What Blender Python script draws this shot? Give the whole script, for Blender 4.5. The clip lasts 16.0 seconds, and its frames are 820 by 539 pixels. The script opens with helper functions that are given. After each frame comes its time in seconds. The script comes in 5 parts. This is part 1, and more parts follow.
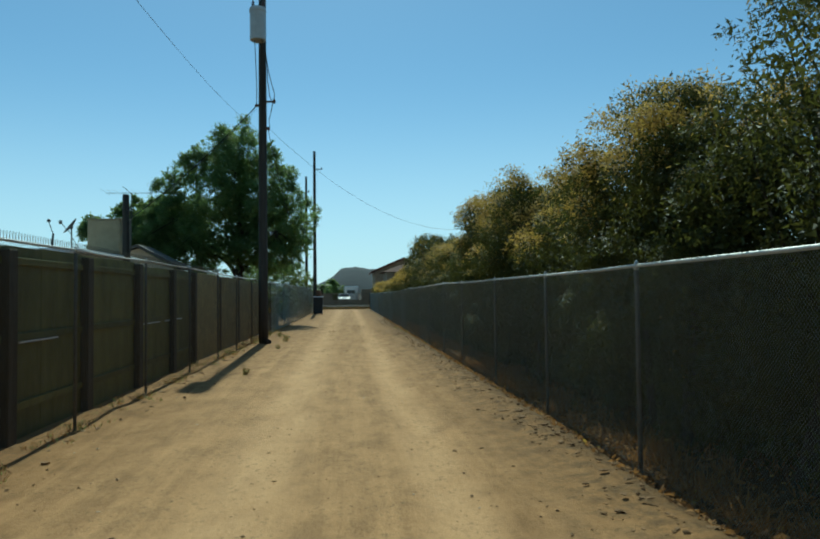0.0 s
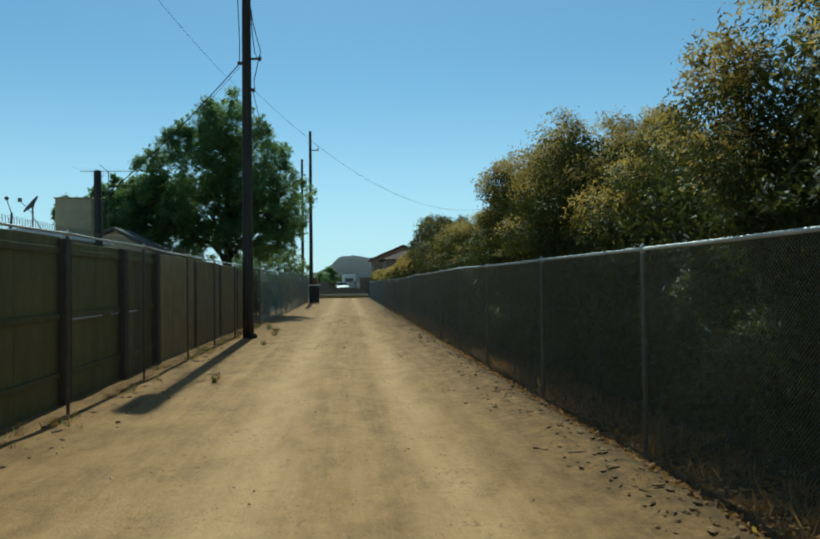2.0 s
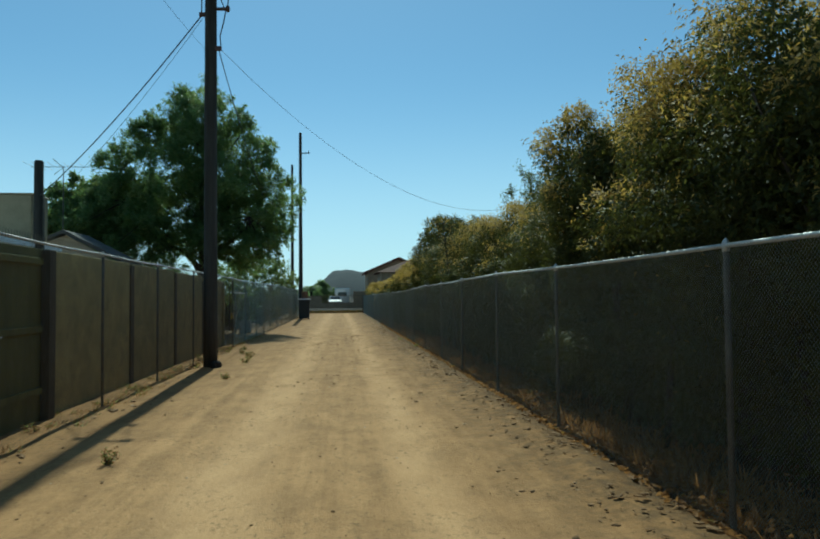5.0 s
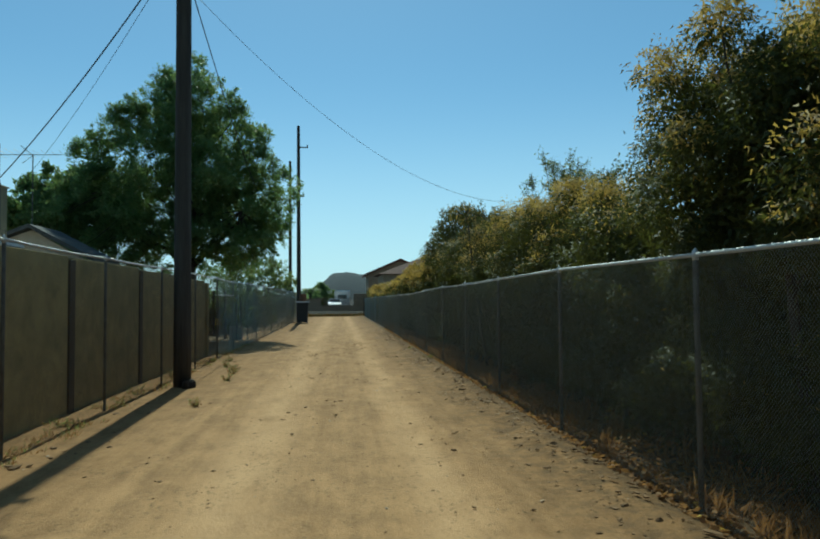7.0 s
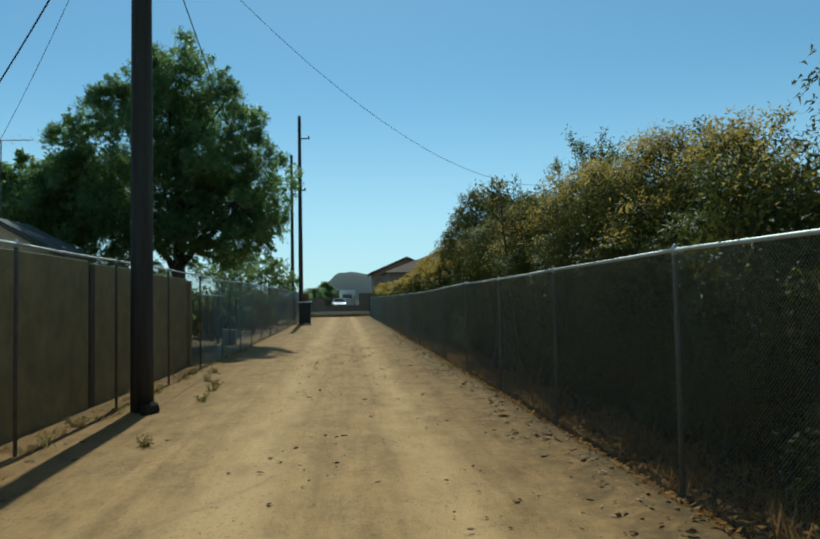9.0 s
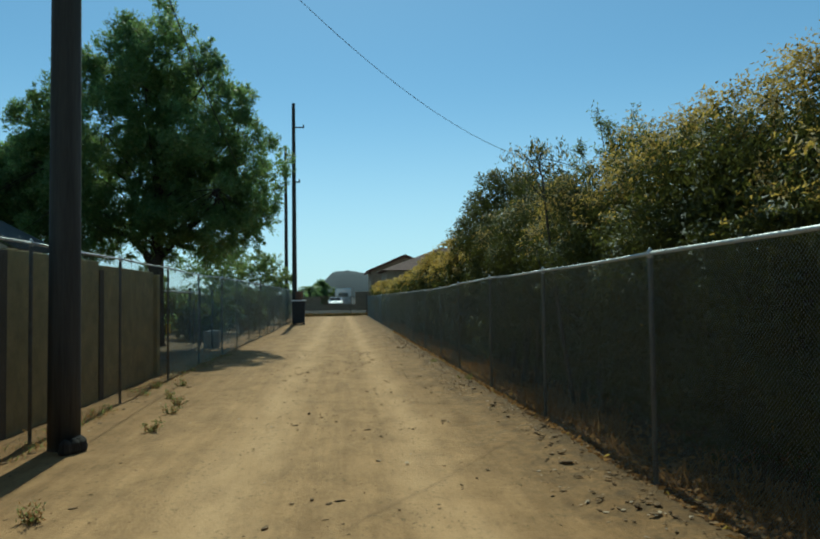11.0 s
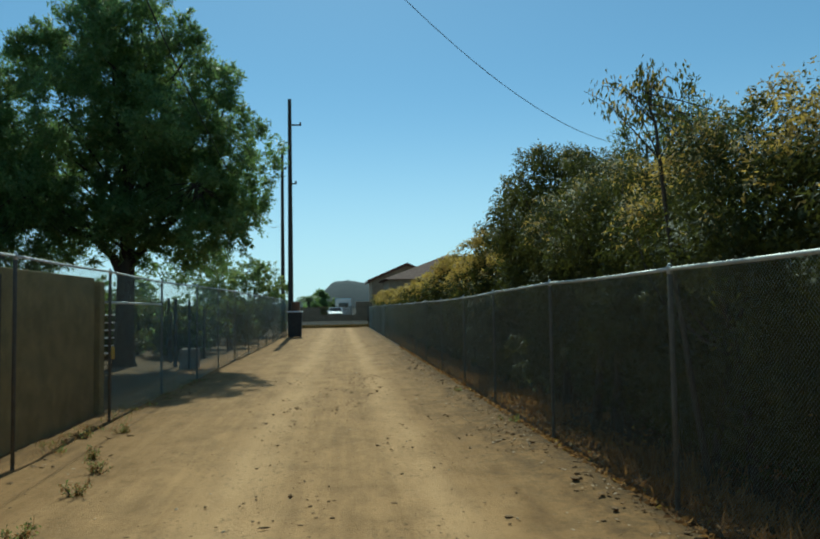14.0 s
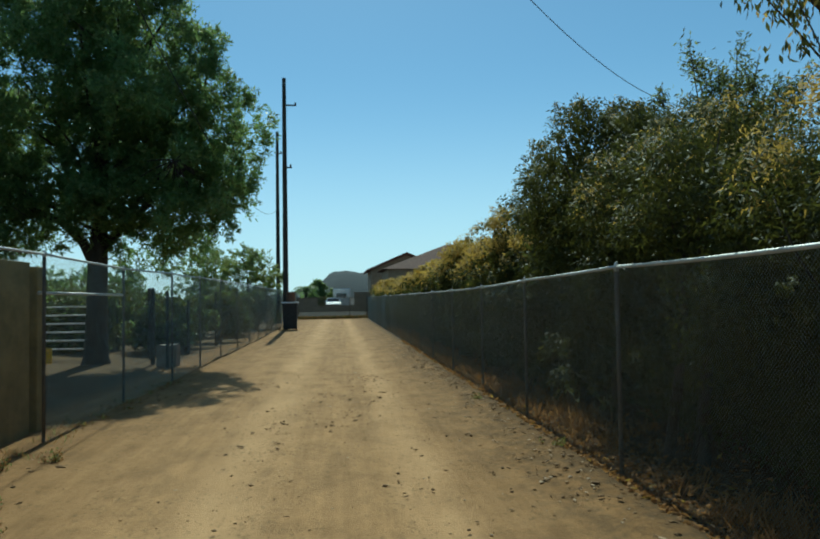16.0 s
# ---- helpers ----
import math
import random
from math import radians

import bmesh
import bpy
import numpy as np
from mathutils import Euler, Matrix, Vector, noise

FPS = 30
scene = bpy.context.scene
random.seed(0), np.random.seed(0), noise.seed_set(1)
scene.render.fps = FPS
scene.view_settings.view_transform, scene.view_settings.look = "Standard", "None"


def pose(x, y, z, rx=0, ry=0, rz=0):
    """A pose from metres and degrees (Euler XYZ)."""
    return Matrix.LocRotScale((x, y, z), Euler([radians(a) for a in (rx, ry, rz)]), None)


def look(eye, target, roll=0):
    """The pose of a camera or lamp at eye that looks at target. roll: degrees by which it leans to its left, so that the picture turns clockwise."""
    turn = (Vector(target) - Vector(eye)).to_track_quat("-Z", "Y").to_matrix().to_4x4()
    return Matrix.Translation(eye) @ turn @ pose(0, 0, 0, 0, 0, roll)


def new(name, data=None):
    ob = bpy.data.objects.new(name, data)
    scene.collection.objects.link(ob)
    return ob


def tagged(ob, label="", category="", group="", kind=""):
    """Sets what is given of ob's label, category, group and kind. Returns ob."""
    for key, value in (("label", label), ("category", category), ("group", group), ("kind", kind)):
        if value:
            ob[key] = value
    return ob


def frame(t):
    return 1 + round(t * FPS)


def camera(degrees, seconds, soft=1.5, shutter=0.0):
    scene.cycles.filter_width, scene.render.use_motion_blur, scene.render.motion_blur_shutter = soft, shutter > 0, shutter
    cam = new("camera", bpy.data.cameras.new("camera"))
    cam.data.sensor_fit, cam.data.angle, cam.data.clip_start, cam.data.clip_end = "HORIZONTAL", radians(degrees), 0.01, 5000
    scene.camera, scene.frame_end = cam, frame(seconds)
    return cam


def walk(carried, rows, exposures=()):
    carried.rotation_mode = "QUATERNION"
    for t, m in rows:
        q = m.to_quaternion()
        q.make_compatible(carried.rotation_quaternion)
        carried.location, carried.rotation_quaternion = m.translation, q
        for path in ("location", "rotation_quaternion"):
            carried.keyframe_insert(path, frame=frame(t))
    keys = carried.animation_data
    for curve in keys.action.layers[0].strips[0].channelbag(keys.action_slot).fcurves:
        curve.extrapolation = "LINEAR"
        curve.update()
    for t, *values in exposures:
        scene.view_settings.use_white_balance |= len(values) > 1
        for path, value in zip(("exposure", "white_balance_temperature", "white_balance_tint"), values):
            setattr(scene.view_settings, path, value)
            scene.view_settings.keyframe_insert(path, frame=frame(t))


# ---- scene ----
cam = camera(61.4, 16.0, soft=2.0)
PATH = [
    (0, (0.141, 1.685, 1.653), (0.321, 3.676, 1.72), -0.6),
    (0.5, (0.155, 2.499, 1.643), (0.342, 4.49, 1.711), -0.6),
    (1, (0.161, 3.289, 1.636), (0.35, 5.28, 1.695), -0.6),
    (1.5, (0.163, 4.057, 1.62), (0.349, 6.048, 1.665), -0.8),
    (2, (0.159, 4.819, 1.603), (0.344, 6.81, 1.637), -0.6),
    (2.5, (0.172, 5.585, 1.591), (0.361, 7.576, 1.62), -0.5),
    (3, (0.182, 6.366, 1.584), (0.376, 8.357, 1.628), -0.7),
    (3.5, (0.199, 7.146, 1.587), (0.398, 9.135, 1.649), -0.7),
    (4, (0.211, 7.908, 1.578), (0.414, 9.896, 1.656), -0.4),
    (6.5, (0.175, 11.761, 1.551), (0.382, 13.749, 1.622), -0.8),
    (7, (0.15, 12.525, 1.572), (0.356, 14.513, 1.655), -0.5),
    (7.5, (0.14, 13.26, 1.586), (0.342, 15.248, 1.678), -0.4),
    (8, (0.173, 13.971, 1.591), (0.37, 15.959, 1.682), -0.6),
    (8.5, (0.177, 14.668, 1.572), (0.37, 16.657, 1.66), -1.0),
    (9, (0.191, 15.363, 1.56), (0.383, 17.352, 1.641), -0.95),
    (11.5, (0.186, 18.7, 1.541), (0.395, 20.688, 1.619), -0.6),
    (12, (0.197, 19.296, 1.547), (0.409, 21.283, 1.629), -0.4),
    (12.5, (0.211, 19.85, 1.561), (0.422, 21.837, 1.65), -0.4),
    (13, (0.229, 20.392, 1.573), (0.436, 22.379, 1.672), -0.7),
    (13.5, (0.217, 20.95, 1.583), (0.42, 22.937, 1.68), -0.9),
    (14, (0.199, 21.505, 1.59), (0.402, 23.492, 1.696), -0.9),
    (14.5, (0.194, 22.05, 1.595), (0.401, 24.036, 1.704), -0.8),
    (15, (0.209, 22.588, 1.6), (0.418, 24.574, 1.709), -1.0),
    (15.5, (0.224, 23.126, 1.603), (0.432, 25.113, 1.7), -1.2),
    (16, (0.233, 23.666, 1.605), (0.441, 25.654, 1.683), -0.9),
]
walk(cam, [(t, look(eye, target, roll)) for t, eye, target, roll in PATH], [(0, 0.0, 5600, -17), (16, 0.0, 5600, -17)])

# ---- daylight: high sun straight ahead of the camera ----
SUN_UP, SUN_SIDE = 45.0, 1.6
world = bpy.data.worlds.new("sky")
scene.world = world
world.use_nodes = True
wn = world.node_tree
sky = wn.nodes.new("ShaderNodeTexSky")
sky.sky_type = 'NISHITA'
sky.sun_disc = False
sky.sun_elevation = radians(SUN_UP)
sky.sun_rotation = radians(-SUN_SIDE)
sky.altitude = 1500
sky.air_density = 1.0
sky.dust_density = 0.5
sky.ozone_density = 0.9
even = wn.nodes.new("ShaderNodeGamma")  # evens the step from zenith to horizon
even.inputs[1].default_value = 0.75
dim = wn.nodes.new("ShaderNodeVectorMath")
dim.operation = 'MULTIPLY'
dim.inputs[1].default_value = (0.0725, 0.098, 0.115)
wn.links.new(sky.outputs[0], dim.inputs[0])
wn.links.new(dim.outputs[0], even.inputs[0])
where = wn.nodes.new("ShaderNodeTexCoord")
split = wn.nodes.new("ShaderNodeSeparateXYZ")
wn.links.new(where.outputs["Generated"], split.inputs[0])
haze = wn.nodes.new("ShaderNodeMapRange")  # pale haze that thins out upwards
haze.interpolation_type = 'SMOOTHERSTEP'
haze.inputs[1].default_value, haze.inputs[2].default_value = -0.12, 0.36
haze.inputs[3].default_value, haze.inputs[4].default_value = 0.85, 0.0
wn.links.new(split.outputs[2], haze.inputs[0])
veil = wn.nodes.new("ShaderNodeMix")
veil.data_type = 'RGBA'
veil.inputs[7].default_value = (0.84, 0.97, 1.07, 1)
wn.links.new(haze.outputs[0], veil.inputs[0])
wn.links.new(even.outputs[0], veil.inputs[6])
wn.links.new(veil.outputs[2], wn.nodes["Background"].inputs[0])
wn.nodes["Background"].inputs[1].default_value = 0.8
sun = new("sun", bpy.data.lights.new("sun", 'SUN'))
sun.data.energy = 3.6
sun.data.angle = radians(0.55)
sun.data.color = (1.0, 0.94, 0.84)
sun.matrix_world = look((0, 0, 0), (math.sin(radians(SUN_SIDE)), -math.cos(radians(SUN_SIDE)), -math.tan(radians(SUN_UP))))
sun.location = (-3, 60, 60)


# ---- materials ----
def material(name, rough=0.8, metal=0.0, spec=0.3):
    m = bpy.data.materials.new(name)
    m.use_nodes = True
    b = m.node_tree.nodes["Principled BSDF"]
    b.inputs["Roughness"].default_value = rough
    b.inputs["Metallic"].default_value = metal
    b.inputs["Specular IOR Level"].default_value = spec
    return m, m.node_tree, b


def noise_tex(nt, scale, detail=5.0, rough=0.6, stretch=None, coord="Object"):
    c = nt.nodes.new("ShaderNodeTexCoord")
    n = nt.nodes.new("ShaderNodeTexNoise")
    n.inputs["Scale"].default_value = scale
    n.inputs["Detail"].default_value = detail
    n.inputs["Roughness"].default_value = rough
    src = c.outputs[coord]
    if stretch:
        mp = nt.nodes.new("ShaderNodeMapping")
        mp.inputs["Scale"].default_value = stretch
        nt.links.new(src, mp.inputs[0])
        src = mp.outputs[0]
    nt.links.new(src, n.inputs["Vector"])
    return n.outputs[0]


def ramp(nt, fac, stops):
    r = nt.nodes.new("ShaderNodeValToRGB")
    e = r.color_ramp.elements
    while len(e) < len(stops):
        e.new(0.5)
    for k, (p, c) in zip(e, stops):
        k.position, k.color = p, (*c, 1)
    nt.links.new(fac, r.inputs[0])
    return r.outputs[0]


def mixc(nt, fac, a, b, mode='MIX'):
    m = nt.nodes.new("ShaderNodeMix")
    m.data_type, m.blend_type = 'RGBA', mode
    for sock, v in ((m.inputs[0], fac), (m.inputs[6], a), (m.inputs[7], b)):
        if isinstance(v, tuple):
            sock.default_value = (*v, 1)
        elif isinstance(v, (int, float)):
            sock.default_value = v
        else:
            nt.links.new(v, sock)
    return m.outputs[2]


def bump(nt, b, h, strength=0.4, dist=0.01):
    n = nt.nodes.new("ShaderNodeBump")
    n.inputs["Strength"].default_value = strength
    n.inputs["Distance"].default_value = dist
    nt.links.new(h, n.inputs["Height"])
    nt.links.new(n.outputs[0], b.inputs["Normal"])


def plain(name, dark, light, scale=6.0, rough=0.8, metal=0.0, bumpy=0.3, dist=0.004, stretch=None, spec=0.3, by_piece=0.0):
    m, nt, b = material(name, rough, metal, spec)
    big = noise_tex(nt, scale, 5, 0.65, stretch)
    fine = noise_tex(nt, scale * 9, 4, 0.6, stretch)
    f = nt.nodes.new("ShaderNodeMath")
    f.operation = 'MULTIPLY_ADD'
    nt.links.new(fine, f.inputs[0])
    f.inputs[1].default_value = 0.4
    sub = nt.nodes.new("ShaderNodeMath")
    sub.operation = 'MULTIPLY_ADD'
    nt.links.new(big, sub.inputs[0])
    sub.inputs[1].default_value = 1.1
    sub.inputs[2].default_value = -0.25
    nt.links.new(sub.outputs[0], f.inputs[2])
    col = ramp(nt, f.outputs[0], [(0.25, dark), (0.75, light)])
    if by_piece:
        oi = nt.nodes.new("ShaderNodeObjectInfo")
        k = ramp(nt, oi.outputs["Random"], [(0, (1 - by_piece,) * 3), (1, (1 + by_piece * 0.4,) * 3)])
        col = mixc(nt, 1.0, col, k, 'MULTIPLY')
    nt.links.new(col, b.inputs["Base Color"])
    bump(nt, b, f.outputs[0], bumpy, dist)
    return m


def leaf_material(name, dark, light, through_col, gloss=0.45, share=0.45):
    m, nt, b = material(name, gloss, 0, 0.22)
    g = nt.nodes.new("ShaderNodeNewGeometry")
    col = ramp(nt, g.outputs["Random Per Island"], [(0, dark), (1, light)])
    nt.links.new(col, b.inputs["Base Color"])
    t = nt.nodes.new("ShaderNodeBsdfTranslucent")
    tc = mixc(nt, g.outputs["Random Per Island"], tuple(c * 0.6 for c in through_col), through_col)
    nt.links.new(tc, t.inputs["Color"])
    mix = nt.nodes.new("ShaderNodeMixShader")
    mix.inputs[0].default_value = share
    nt.links.new(b.outputs[0], mix.inputs[1])
    nt.links.new(t.outputs[0], mix.inputs[2])
    nt.links.new(mix.outputs[0], nt.nodes["Material Output"].inputs["Surface"])
    return m


def dirt_material():
    m, nt, b = material("alley_dirt", 0.95, 0, 0.15)
    sep = nt.nodes.new("ShaderNodeSeparateXYZ")
    c = nt.nodes.new("ShaderNodeTexCoord")
    nt.links.new(c.outputs["Object"], sep.inputs[0])
    blotch = noise_tex(nt, 0.7, 6, 0.65, (1, 0.35, 1))
    fine = noise_tex(nt, 9, 6, 0.7)
    grit = noise_tex(nt, 60, 3, 0.7)
    base = ramp(nt, blotch, [(0.3, (0.44, 0.24, 0.10)), (0.7, (0.58, 0.33, 0.145))])
    base = mixc(nt, 0.55, base, ramp(nt, fine, [(0.3, (0.22, 0.13, 0.055)), (0.68, (0.61, 0.35, 0.16))]))
    base = mixc(nt, 0.3, base, ramp(nt, grit, [(0.35, (0.16, 0.09, 0.042)), (0.65, (0.65, 0.39, 0.19))]))

    # scuffed patches where the crust is broken
    scuff = ramp(nt, noise_tex(nt, 2.4, 7, 0.72, (1, 0.55, 1)), [(0.4, (0.20, 0.115, 0.05)), (0.5, (0.44, 0.25, 0.105)), (0.64, (0.62, 0.36, 0.16))])
    base = mixc(nt, 0.45, base, scuff)
    # long faint streaks left by tyres and rakes
    streak = noise_tex(nt, 5.0, 5, 0.7, (1, 0.05, 1))
    base = mixc(nt, 0.28, base, ramp(nt, streak, [(0.34, (0.25, 0.135, 0.05)), (0.64, (0.66, 0.385, 0.165))]))
    # wheel tracks: packed pale dust along the alley, uneven and broken up
    def band(at, width):
        d = nt.nodes.new("ShaderNodeMath"); d.operation = 'SUBTRACT'
        wob = nt.nodes.new("ShaderNodeMath"); wob.operation = 'MULTIPLY_ADD'
        nt.links.new(noise_tex(nt, 0.35, 2, 0.5, (0.0, 1, 0)), wob.inputs[0])
        wob.inputs[1].default_value, wob.inputs[2].default_value = 0.5, at - 0.25
        nt.links.new(sep.outputs[0], d.inputs[0]); nt.links.new(wob.outputs[0], d.inputs[1])
        a = nt.nodes.new("ShaderNodeMath"); a.operation = 'ABSOLUTE'
        nt.links.new(d.outputs[0], a.inputs[0])
        r = nt.nodes.new("ShaderNodeMapRange"); r.interpolation_type = 'SMOOTHSTEP'
        nt.links.new(a.outputs[0], r.inputs[0])
        r.inputs[1].default_value, r.inputs[2].default_value = 0.05, width
        r.inputs[3].default_value, r.inputs[4].default_value = 1, 0
        return r.outputs[0]
    both = nt.nodes.new("ShaderNodeMath"); both.operation = 'ADD'
    nt.links.new(band(-0.72, 0.62), both.inputs[0]); nt.links.new(band(0.98, 0.42), both.inputs[1])
    k = nt.nodes.new("ShaderNodeMath"); k.operation = 'MULTIPLY'
    nt.links.new(both.outputs[0], k.inputs[0])
    nt.links.new(ramp(nt, noise_tex(nt, 1.6, 5, 0.7, (1, 0.4, 1)), [(0.3, (0.25,) * 3), (0.62, (0.95,) * 3)]), k.inputs[1])
    base = mixc(nt, k.outputs[0], base, (0.65, 0.39, 0.185))

    # leaf litter past the right fence; darker yard soil with tree shade painted in
    def side(lo, hi):
        r = nt.nodes.new("ShaderNodeMapRange")
        nt.links.new(sep.outputs[0], r.inputs[0])
        r.inputs[1].default_value, r.inputs[2].default_value = lo, hi
        return r.outputs[0]
    litter = ramp(nt, noise_tex(nt, 14, 5, 0.7), [(0.3, (0.05, 0.032, 0.016)), (0.62, (0.24, 0.14, 0.06))])
    base = mixc(nt, side(2.38, 2.72), base, litter)
    yard = ramp(nt, noise_tex(nt, 4, 5, 0.7), [(0.3, (0.13, 0.085, 0.045)), (0.7, (0.27, 0.18, 0.09))])
    base = mixc(nt, side(-3.9, -4.4), base, yard)
    verge = nt.nodes.new("ShaderNodeMath"); verge.operation = 'MULTIPLY'
    nt.links.new(side(1.3, 2.4), verge.inputs[0])
    nt.links.new(ramp(nt, noise_tex(nt, 5, 5, 0.75), [(0.42, (0.0,) * 3), (0.62, (0.75,) * 3)]), verge.inputs[1])
    base = mixc(nt, verge.outputs[0], base, (0.15, 0.105, 0.06))
    crumbs = ramp(nt, noise_tex(nt, 22, 4, 0.75, (1, 0.6, 1)), [(0.54, (0.0,) * 3), (0.68, (0.75,) * 3)])
    where = ramp(nt, noise_tex(nt, 1.1, 4, 0.7), [(0.38, (0.0,) * 3), (0.58, (1.0,) * 3)])
    cm = nt.nodes.new("ShaderNodeMath"); cm.operation = 'MULTIPLY'
    nt.links.new(crumbs, cm.inputs[0]); nt.links.new(where, cm.inputs[1])
    base = mixc(nt, cm.outputs[0], base, (0.17, 0.115, 0.055))
    # less driven soil at both sides and beyond the pole: browner, with an uneven border
    def brown(lo, hi, axis, strength):
        j = nt.nodes.new("ShaderNodeMath"); j.operation = 'MULTIPLY_ADD'
        nt.links.new(noise_tex(nt, 1.3, 5, 0.7, (1, 0.5, 1)), j.inputs[0])
        j.inputs[1].default_value = 1.6 if axis == 0 else 8.0
        nt.links.new(sep.outputs[axis], j.inputs[2])
        r = nt.nodes.new("ShaderNodeMapRange")
        nt.links.new(j.outputs[0], r.inputs[0])
        r.inputs[1].default_value, r.inputs[2].default_value = lo, hi
        r.inputs[3].default_value, r.inputs[4].default_value = 0.0, strength
        return mixc(nt, r.outputs[0], base, mixc(nt, 1.0, base, (0.66, 0.63, 0.56), 'MULTIPLY'))
    base = brown(1.7, 3.1, 0, 0.95)
    base = brown(-0.7, -2.1, 0, 0.85)
    base = brown(22.0, 36.0, 1, 0.36)
    far = nt.nodes.new("ShaderNodeMapRange")
    nt.links.new(sep.outputs[1], far.inputs[0])
    far.inputs[1].default_value, far.inputs[2].default_value = 83.0, 85.5
    street = ramp(nt, blotch, [(0.3, (0.035, 0.029, 0.022)), (0.7, (0.055, 0.045, 0.033))])
    base = mixc(nt, far.outputs[0], base, street)
    nt.links.new(base, b.inputs["Base Color"])
    h = nt.nodes.new("ShaderNodeMath"); h.operation = 'ADD'
    nt.links.new(fine, h.inputs[0]); nt.links.new(grit, h.inputs[1])
    bump(nt, b, h.outputs[0], 0.55, 0.03)
    return m


DIRT = dirt_material()
GALV = plain("galvanised_steel", (0.42, 0.42, 0.40), (0.56, 0.56, 0.53), 6, 0.5, 0.35, 0.0, 0.001)
POSTM = plain("weathered_galvanised_steel", (0.072, 0.068, 0.058), (0.15, 0.142, 0.124), 12, 0.75, 0.1, 0.1, 0.001)
WIRE = plain("dull_zinc_wire", (0.24, 0.262, 0.22), (0.39, 0.42, 0.36), 9, 0.75, 0.2, 0.05, 0.001)
WIRE_DARK = plain("dark_zinc_wire", (0.085, 0.072, 0.05), (0.17, 0.148, 0.108), 9, 0.8, 0.1, 0.05, 0.001)
CREO = plain("creosoted_pole_wood", (0.020, 0.0175, 0.0135), (0.066, 0.058, 0.046), 7, 0.85, 0, 0.6, 0.01, (1, 1, 0.06))
BOARD = plain("weathered_brown_plywood", (0.092, 0.084, 0.022), (0.18, 0.16, 0.046), 2.2, 0.85, 0, 0.35, 0.006, (1, 1, 0.25), by_piece=0.3)
TANB = plain("tan_painted_panel", (0.19, 0.152, 0.06), (0.36, 0.285, 0.115), 2.4, 0.88, 0, 0.35, 0.006, by_piece=0.18)
STAIN = plain("dark_stained_timber", (0.036, 0.027, 0.015), (0.085, 0.065, 0.038), 5, 0.85, 0, 0.5, 0.006, (1, 1, 0.1))
RAILW = plain("grey_weathered_timber", (0.17, 0.13, 0.09), (0.33, 0.27, 0.20), 5, 0.85, 0, 0.5, 0.006, (1, 0.1, 1))
CAN = plain("grey_painted_steel_tank", (0.36, 0.37, 0.36), (0.47, 0.48, 0.46), 4, 0.5, 0.1, 0.1, 0.002)
CERAM = plain("brown_glazed_porcelain", (0.06, 0.03, 0.02), (0.11, 0.06, 0.04), 10, 0.3, 0, 0.05, 0.001)
CABLE = plain("black_cable_sheath", (0.012, 0.012, 0.012), (0.03, 0.03, 0.03), 10, 0.6, 0, 0.1, 0.001)
BARK = plain("rough_grey_brown_bark", (0.022, 0.017, 0.012), (0.075, 0.058, 0.042), 9, 0.95, 0, 0.9, 0.03, (1, 1, 0.25))
BARK2 = plain("dusky_stem_bark", (0.03, 0.024, 0.017), (0.085, 0.07, 0.05), 9, 0.95, 0, 0.7, 0.015, (1, 1, 0.25))
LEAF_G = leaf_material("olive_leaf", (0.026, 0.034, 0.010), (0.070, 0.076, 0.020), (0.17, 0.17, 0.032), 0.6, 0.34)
# this gold has the sun shining through the rim leaves put into its colour
LEAF_Y = leaf_material("golden_sunlit_leaf", (0.235, 0.165, 0.043), (0.44, 0.305, 0.085), (0.70, 0.475, 0.095), 0.65, 0.5)
LEAF_D = leaf_material("deep_green_leaf", (0.05, 0.084, 0.034), (0.115, 0.165, 0.064), (0.35, 0.5, 0.15), 0.5, 0.56)
LEAF_P = leaf_material("pale_green_leaf", (0.10, 0.14, 0.05), (0.20, 0.24, 0.09), (0.42, 0.46, 0.13), 0.5, 0.45)
DRY = leaf_material("dry_grass_blade", (0.17, 0.082, 0.03), (0.40, 0.22, 0.08), (0.46, 0.24, 0.08), 0.8, 0.4)
CLOD = plain("dark_soil_clod", (0.13, 0.072, 0.03), (0.29, 0.17, 0.075), 20, 0.95, 0, 0.5, 0.01)
STONE = plain("pale_pebble", (0.36, 0.25, 0.145), (0.54, 0.39, 0.24), 20, 0.85, 0, 0.3, 0.004)
STUCCO = plain("beige_stucco", (0.42, 0.36, 0.27), (0.55, 0.48, 0.38), 3, 0.9, 0, 0.4, 0.006)
WHITE = plain("chalky_white_paint", (0.68, 0.67, 0.64), (0.82, 0.81, 0.78), 2, 0.7, 0, 0.15, 0.003)
SHING = plain("grey_asphalt_shingle", (0.05, 0.05, 0.048), (0.11, 0.108, 0.10), 5, 0.9, 0, 0.5, 0.01)
REDRF = plain("red_brown_roof_tile", (0.105, 0.047, 0.03), (0.185, 0.088, 0.058), 3, 0.85, 0, 0.5, 0.02)
COOLER = plain("beige_enamel_cooler", (0.24, 0.195, 0.115), (0.32, 0.26, 0.155), 3, 0.6, 0.1, 0.1, 0.002)
GATEM = plain("rust_brown_gate_mesh", (0.13, 0.10, 0.065), (0.2, 0.155, 0.1), 4, 0.85, 0, 0.1, 0.001)
